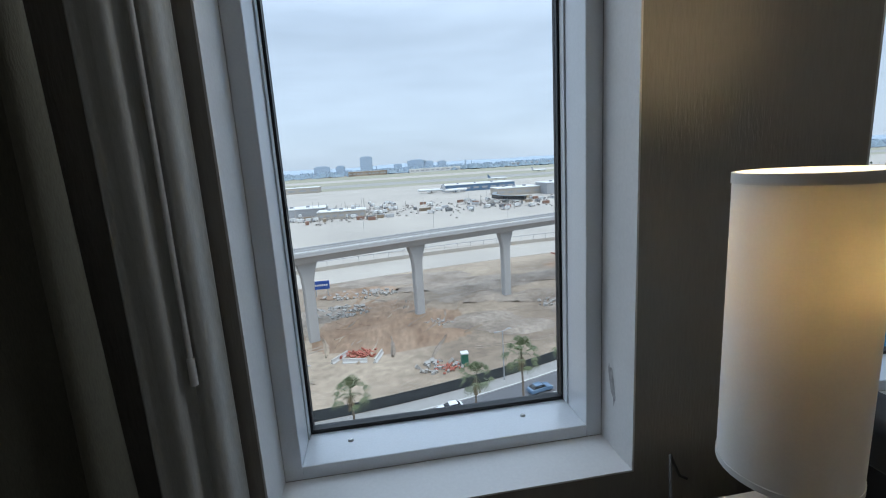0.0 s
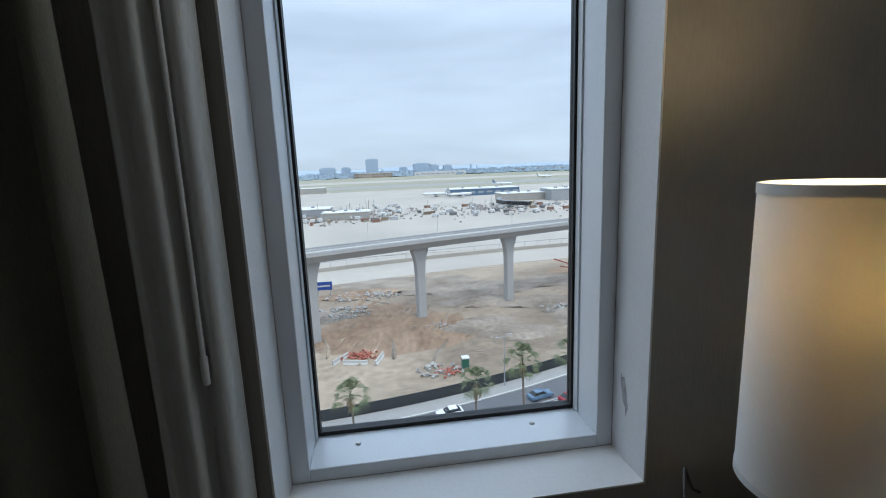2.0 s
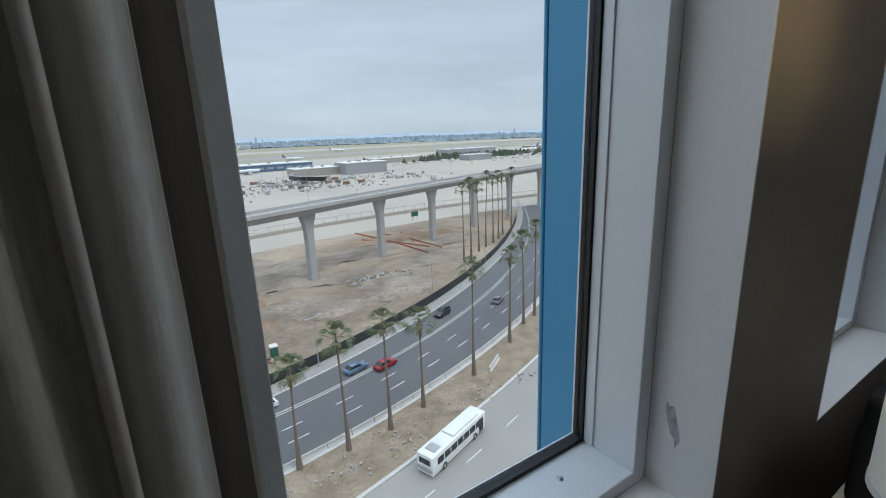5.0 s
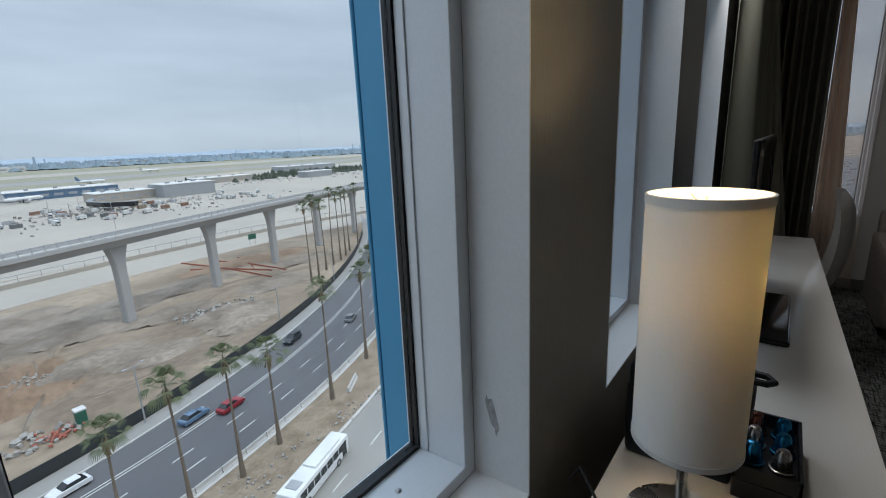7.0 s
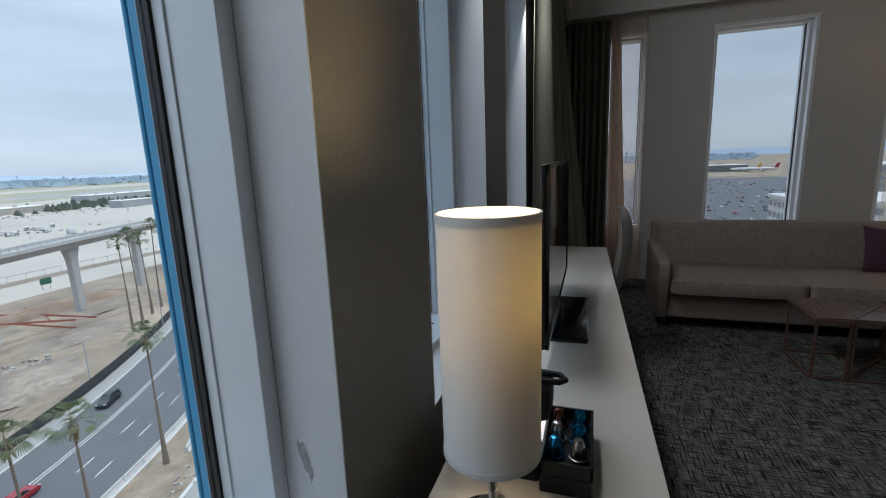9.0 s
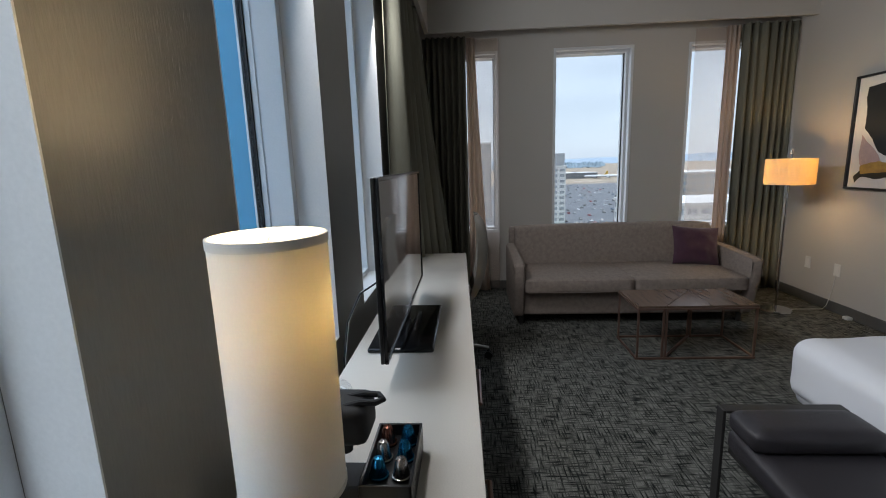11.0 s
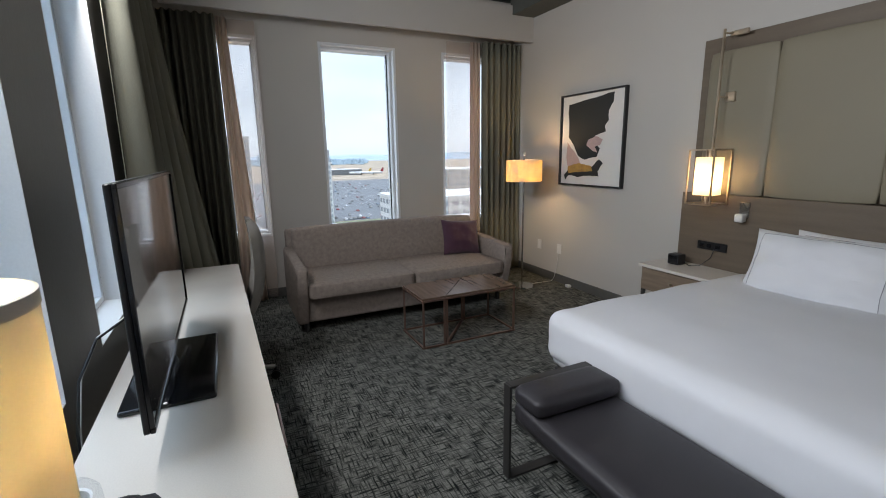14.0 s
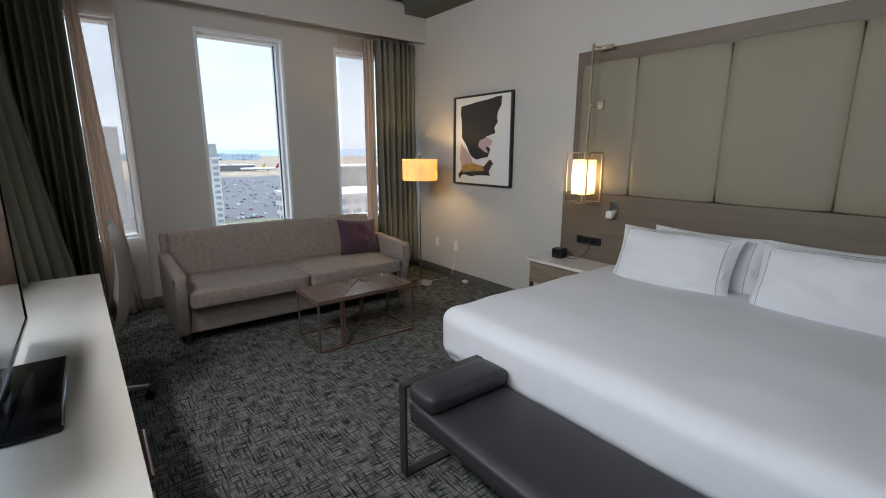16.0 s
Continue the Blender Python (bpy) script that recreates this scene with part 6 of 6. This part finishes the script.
def aircraft(x, y, turn, tail, scale=1.0, group="parked aircraft"):
    e = thing("airliner", "white airliner with a coloured tail parked on the airfield", "airliner", group)
    e.matrix_world = pose(x, y, GZ + 0.1, 0, 0, turn) @ Matrix.Scale(scale, 4)
    bm = lathe(bmesh.new(), [(0.0, 19), (0.9, 18.2), (1.6, 16.5), (1.95, 14), (1.95, -10), (1.6, -14), (0.8, -18), (0.1, -20)], 0, 0, 18)
    bmesh.ops.transform(bm, matrix=pose(0, 0, 4.0, 0, 90, 0), verts=bm.verts[:])
    part("fuselage", bm, M["bus_white"], e, "", True)
    for sgn in (-1, 1):
        bm = bmesh.new()
        lo = [bm.verts.new(p) for p in ((4, sgn * 1.5, 3.0), (-2.5, sgn * 1.5, 3.0), (-7, sgn * 17, 4.2), (-5.2, sgn * 17, 4.2))]
        hi = [bm.verts.new(v.co + Vector((0, 0, 0.35))) for v in lo]
        bm.faces.new(lo)
        bm.faces.new(hi)
        for k in range(4):
            bm.faces.new((lo[k], lo[(k + 1) % 4], hi[(k + 1) % 4], hi[k]))
        part("wing", bm, CP["silver"], e)
        part("engine", rod(bmesh.new(), (3.2, sgn * 5.6, 2.2), (-0.6, sgn * 5.6, 2.2), 1.0, 0.8, 14), M["bus_white"], e, "", True)
        bm = bmesh.new()
        lo = [bm.verts.new(p) for p in ((-15.5, sgn * 0.6, 5.0), (-18.5, sgn * 0.6, 5.0), (-19.5, sgn * 6, 5.6), (-18.3, sgn * 6, 5.6))]
        hi = [bm.verts.new(v.co + Vector((0, 0, 0.2))) for v in lo]
        bm.faces.new(lo)
        bm.faces.new(hi)
        for k in range(4):
            bm.faces.new((lo[k], lo[(k + 1) % 4], hi[(k + 1) % 4], hi[k]))
        part("tailplane", bm, M["bus_white"], e)
        part("landing_gear", rod(bmesh.new(), (-1.5, sgn * 2.8, 0), (-1.5, sgn * 2.8, 3.1), 0.4, seg=8), M["tyre"], e)
    part("landing_gear", rod(bmesh.new(), (14, 0, 0), (14, 0, 2.6), 0.35, seg=8), M["tyre"], e)
    bm = bmesh.new()
    lo = [bm.verts.new(p) for p in ((-13.5, -0.15, 5.6), (-19, -0.15, 5.0), (-20.5, -0.15, 12), (-18, -0.15, 12))]
    hi = [bm.verts.new(v.co + Vector((0, 0.3, 0))) for v in lo]
    bm.faces.new(lo)
    bm.faces.new(hi)
    for k in range(4):
        bm.faces.new((lo[k], lo[(k + 1) % 4], hi[(k + 1) % 4], hi[k]))
    part("fin", bm, tail, e, "coloured tail fin")
    return e


aircraft(110, 610, 20, CP["silver"])
aircraft(250, 900, -15, CP["blue"])
aircraft(80, 640, 160, CP["silver"])
aircraft(620, 640, 190, CP["blue"], 1.4)
aircraft(680, 655, 200, CP["blue"], 1.4)
aircraft(470, 1250, 5, CP["silver"], 1.2)


# loose gear on the apron, too many and too small to count
M["clutter"] = mat("mixed_gear", (0.46, 0.43, 0.40), (0.22, 0.20, 0.18), 0.8, 0.09, 0.6, 0.3, contrast=0.1)
rnd = random.Random(91)
verts, faces = [], []
for k in range(1300):
    if k < 450:
        x, y = rnd.gauss(-30, 26), rnd.gauss(420, 26)
    elif k < 800:
        x, y = rnd.gauss(130, 55), rnd.gauss(425, 32)
    else:
        x, y = rnd.gauss(480, 110), rnd.gauss(600, 50)
    w, d, h = rnd.uniform(0.5, 2.8), rnd.uniform(0.5, 1.5), rnd.uniform(0.4, 1.6)
    if rnd.random() < 0.04:
        w, d, h = 0.3, 0.3, rnd.uniform(6, 14)
    q = rnd.uniform(0, 3.14)
    c, t = math.cos(q), math.sin(q)
    b = len(verts)
    for z in (GZ + 0.1, GZ + 0.1 + h):
        for u, v in ((-w, -d), (w, -d), (w, d), (-w, d)):
            verts.append((x + (u * c - v * t) / 2, y + (u * t + v * c) / 2, z))
    faces += [(b + 4, b + 5, b + 6, b + 7), (b, b + 1, b + 5, b + 4), (b + 1, b + 2, b + 6, b + 5), (b + 2, b + 3, b + 7, b + 6), (b + 3, b, b + 4, b + 7)]
me = bpy.data.meshes.new("apron_gear")
me.from_pydata(verts, [], faces)
me.materials.append(M["clutter"])
tagged(new("apron_gear", me), "scattered ground gear and crates on the apron", "ground gear", kind="stuff")

# clumps of trees among the low airport buildings
M["shrub"] = mat("shrub_leaves", (0.085, 0.10, 0.075), (0.055, 0.068, 0.052), 0.9, 0.1, 1.0, 0.2, spec=0.1)
verts, faces = [], []
for k in range(420):
    x, y = rnd.gauss(500, 90), rnd.gauss(640, 28)
    w, hh = rnd.uniform(1.5, 5), rnd.uniform(3, 9)
    b = len(verts)
    for j in range(6):
        t = j * 1.0472 + rnd.uniform(0, 0.5)
        verts.append((x + w * math.cos(t), y + w * math.sin(t), GZ + hh * rnd.uniform(0.05, 0.25)))
    verts.append((x + rnd.uniform(-1, 1), y, GZ + hh))
    verts.append((x, y, GZ))
    for j in range(6):
        faces.append((b + j, b + (j + 1) % 6, b + 6))
        faces.append((b + (j + 1) % 6, b + j, b + 7))
me = bpy.data.meshes.new("airfield_shrubs")
me.from_pydata(verts, [], faces)
me.materials.append(M["shrub"])
tagged(new("airfield_shrubs", me), "dark green shrubs among the low buildings", "shrubs", kind="stuff")

# wheel tracks curving over the building site
bm = bmesh.new()
rnd = random.Random(17)
for k in range(30):
    cx, cy = rnd.uniform(-24, 80), rnd.uniform(92, 154)
    if cy < y_fence(cx) + 14:
        continue
    r, a0, sweep = rnd.uniform(9, 34), rnd.uniform(0, 6.28), rnd.uniform(0.6, 1.6)
    for off in (0.0, 2.1):
        prev = None
        for j in range(15):
            q = a0 + sweep * j / 14
            wdt = 0.32 + 0.16 * noise.noise(Vector((j * 0.7, k, off)))
            pts = []
            for rr in (r + off - wdt, r + off, r + off + wdt):
                pts.append(bm.verts.new((cx + rr * math.cos(q) * 1.3, max(y_fence(cx + rr * math.cos(q) * 1.3) + 3, cy + rr * math.sin(q) * 0.55), GZ + (0.13 if rr == r + off else 0.015))))
            if prev:
                bm.faces.new((prev[0], prev[1], pts[1], pts[0]))
                bm.faces.new((prev[1], prev[2], pts[2], pts[1]))
            prev = pts
tagged(part("wheel_tracks", bm, M["dark_dirt"]), "ridged wheel tracks curving over the dirt", "tracks", kind="stuff")

# churned ruts over the red dirt
rnd = random.Random(23)
for mt, label in ((M["sand"], "pale churned ruts over the red dirt"), (M["dark_dirt"], "dark churned ruts over the red dirt"), (M["red_dirt"], "reddish churned ruts on the sand")):
    bm = bmesh.new()
    for k in range(16):
        cx, cy = rnd.gauss(2, 8), rnd.gauss(113, 8)
        q, bend = rnd.choice((0.9, 1.2, 1.5, 2.5)) + rnd.uniform(-0.25, 0.25), rnd.uniform(-0.05, 0.05)
        top, w0, steps = rnd.uniform(0.35, 0.75), rnd.uniform(0.35, 0.8), rnd.randint(6, 15)
        prev = None
        for j in range(steps + 1):
            w = w0 * (0.35 + math.sin(math.pi * (j + 0.4) / (steps + 0.8))) * (1 + 0.5 * noise.noise(Vector((j * 0.9, k, 1))))
            sx, sy = -math.sin(q), math.cos(q)
            z = GZ + top * (0.7 + 0.5 * noise.noise(Vector((j * 0.6, k, 7))))
            pts = [bm.verts.new((cx - sx * w, cy - sy * w, GZ + 0.02)), bm.verts.new((cx, cy, z)), bm.verts.new((cx + sx * w, cy + sy * w, GZ + 0.02))]
            if prev:
                bm.faces.new((prev[0], prev[1], pts[1], pts[0]))
                bm.faces.new((prev[1], prev[2], pts[2], pts[1]))
            prev = pts
            q += bend
            cx, cy = cx + 1.2 * math.cos(q), cy + 1.2 * math.sin(q)
    tagged(part("wheel_ruts", bm, mt, None, "", True), label, "ruts", kind="stuff")

# ---- far city, trees and hills along the horizon, haze in their colours ----
def block(x, y, w, d, h):
    e = thing("distant_building", "hazy office block far beyond the airfield", "building", "distant buildings")
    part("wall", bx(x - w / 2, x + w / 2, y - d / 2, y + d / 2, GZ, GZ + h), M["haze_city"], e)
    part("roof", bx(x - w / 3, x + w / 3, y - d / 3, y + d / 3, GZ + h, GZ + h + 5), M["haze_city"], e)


for x, w, h in ((-350, 95, 58), (-235, 55, 56), (-70, 78, 104), (130, 50, 46), (250, 110, 66), (330, 60, 54), (420, 50, 50)):
    block(x + 40, 3000, w, 60, h)
rnd = random.Random(77)
bm = bmesh.new()
for k in range(900):
    q = rnd.uniform(-0.6, 1.75)
    r = rnd.uniform(2500, 3300)
    w = rnd.uniform(10, 45)
    hh = rnd.uniform(10, 30) if rnd.random() < 0.95 else rnd.uniform(36, 58)
    w = w if hh < 38 else w * 0.28
    x, y = r * math.sin(q), r * math.cos(q)
    m = pose(x, y, GZ + hh / 2, 0, 0, rnd.uniform(0, 90)) @ Matrix.Diagonal((w, w * 0.7, hh, 1))
    bmesh.ops.create_cube(bm, size=1.0, matrix=m)
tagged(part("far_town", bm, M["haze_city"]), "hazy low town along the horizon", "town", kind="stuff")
verts, faces = [], []
for k in range(3000):
    q = rnd.uniform(-0.6, 1.85)
    r = rnd.uniform(2350, 3200)
    w, hh = rnd.uniform(10, 30), rnd.uniform(10, 32)
    x, y = r * math.sin(q), r * math.cos(q)
    b = len(verts)
    for j in range(6):
        t = j * 1.0472 + rnd.uniform(0, 0.5)
        verts.append((x + w * math.cos(t), y + w * math.sin(t), GZ + hh * rnd.uniform(0.0, 0.2)))
    verts.append((x + rnd.uniform(-3, 3), y, GZ + hh))
    verts.append((x, y, GZ))
    for j in range(6):
        faces.append((b + j, b + (j + 1) % 6, b + 6))
        faces.append((b + (j + 1) % 6, b + j, b + 7))
me = bpy.data.meshes.new("far_trees")
me.from_pydata(verts, [], faces)
me.materials.append(M["haze_tree"])
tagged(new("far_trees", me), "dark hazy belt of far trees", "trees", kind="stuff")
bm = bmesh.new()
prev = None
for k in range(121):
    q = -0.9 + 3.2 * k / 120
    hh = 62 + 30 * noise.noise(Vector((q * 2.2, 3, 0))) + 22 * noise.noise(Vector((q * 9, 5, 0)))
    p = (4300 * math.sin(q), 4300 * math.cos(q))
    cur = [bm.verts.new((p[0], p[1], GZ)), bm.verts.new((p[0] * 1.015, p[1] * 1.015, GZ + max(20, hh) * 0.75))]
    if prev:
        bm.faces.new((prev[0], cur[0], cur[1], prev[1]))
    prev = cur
structure("backdrop", bm, M["haze_hill"], "low hills on the horizon coloured pale blue as haze", True)

# ---- the view past the sofa: car park, terminal and neighbouring blocks ----
structure("car_park", bx(294, 800, -400, 60, GZ, GZ + 0.08), mat("bleached_asphalt", (0.125, 0.13, 0.14), (0.10, 0.104, 0.112), 0.95, 0.05, 0.8, 0.1), "wide grey car park full of cars")
master = {}
for nm in ("white", "silver", "grey", "black", "red", "blue"):
    e = car(nm + " car standing in the car park", CP[nm], 300, -70 - 3 * len(master), 0, group="cars in the car park")
    master[nm] = e
rnd = random.Random(5)
for row in range(12):
    for k in range(26):
        if rnd.random() < 0.18:
            continue
        c = master[rnd.choice(("white", "white", "silver", "silver", "grey", "black", "black", "red", "blue"))]
        copy_thing(c, pose(305 + row * 38 + rnd.choice((0, 0, 5.4, 16)) + rnd.uniform(-0.5, 0.5), -190 + k * 7.5 + rnd.choice((0, 2.6, 2.6, 4.9)) + rnd.uniform(-0.4, 0.4), GZ + 0.1, 0, 0, rnd.choice((0, 180)) + rnd.uniform(-3, 3)))


M["far_glass"] = mat("grey_window_glass", (0.29, 0.31, 0.335), rough=0.25, scale=0.2, fine=1.0, grain=0.05)


def office(x, y, w, d, h, floors, bays, label, material, bays_y=0):
    e = thing("office_block", label, "building")
    part("wall", bx(x - w / 2, x + w / 2, y - d / 2, y + d / 2, GZ, GZ + h), material, e)
    part("roof", bx(x - w / 2 - 0.4, x + w / 2 + 0.4, y - d / 2 - 0.4, y + d / 2 + 0.4, GZ + h, GZ + h + 1.2, 0.1, 1), M["roof_white"], e)
    fh = h / floors
    for f in range(floors):
        for k in range(bays):
            yy = y - d / 2 + (k + 0.5) * d / bays
            part("window", bx(x - w / 2 - 0.12, x - w / 2 - 0.02, yy - d / bays * 0.33, yy + d / bays * 0.33, GZ + f * fh + fh * 0.3, GZ + f * fh + fh * 0.8), M["far_glass"], e)
        for k in range(bays_y):
            xx = x - w / 2 + (k + 0.5) * w / bays_y
            part("window", bx(xx - w / bays_y * 0.33, xx + w / bays_y * 0.33, y + d / 2 + 0.02, y + d / 2 + 0.12, GZ + f * fh + fh * 0.3, GZ + f * fh + fh * 0.8), M["far_glass"], e)
    return e


office(165, -93.5, 30, 74, 25.5, 7, 17, "white office block with square dark windows", M["roof_white"], 8)
office(330, -195, 40, 110, 30, 7, 20, "long pale office block with rows of windows", M["concrete"], 6)
office(330, -6, 16, 20, 54, 15, 6, "slim pale tower block beyond the car park", M["concrete"], 5)
tw = office(300, -44.5, 30, 30, 37, 11, 7, "tall pale tower with a dark top storey", M["roof_white"], 6)
part("top_storey", bx(286, 314, -59, -30, GZ + 38.2, GZ + 45.6, 0.2, 1), M["facade_grey"], tw, "dark top storey")
shed(1060, -240, 60, 90, 12, "long airport terminal with a grey roof", CP["grey"], 8)
aircraft(1000, -300, 80, CP["red"], 1.3, "parked aircraft at the terminal")
aircraft(1010, -275, 85, mat("paint_yellow", (0.55, 0.33, 0.05), rough=0.3), 1.3, "parked aircraft at the terminal")
structure("lawn", bx(262, 292, -120, -45, GZ, GZ + 0.1), mat("lawn_grass", (0.15, 0.17, 0.095), (0.11, 0.135, 0.075), 0.95, 0.1, 1.0, 0.2), "strip of green grass beside the car park")
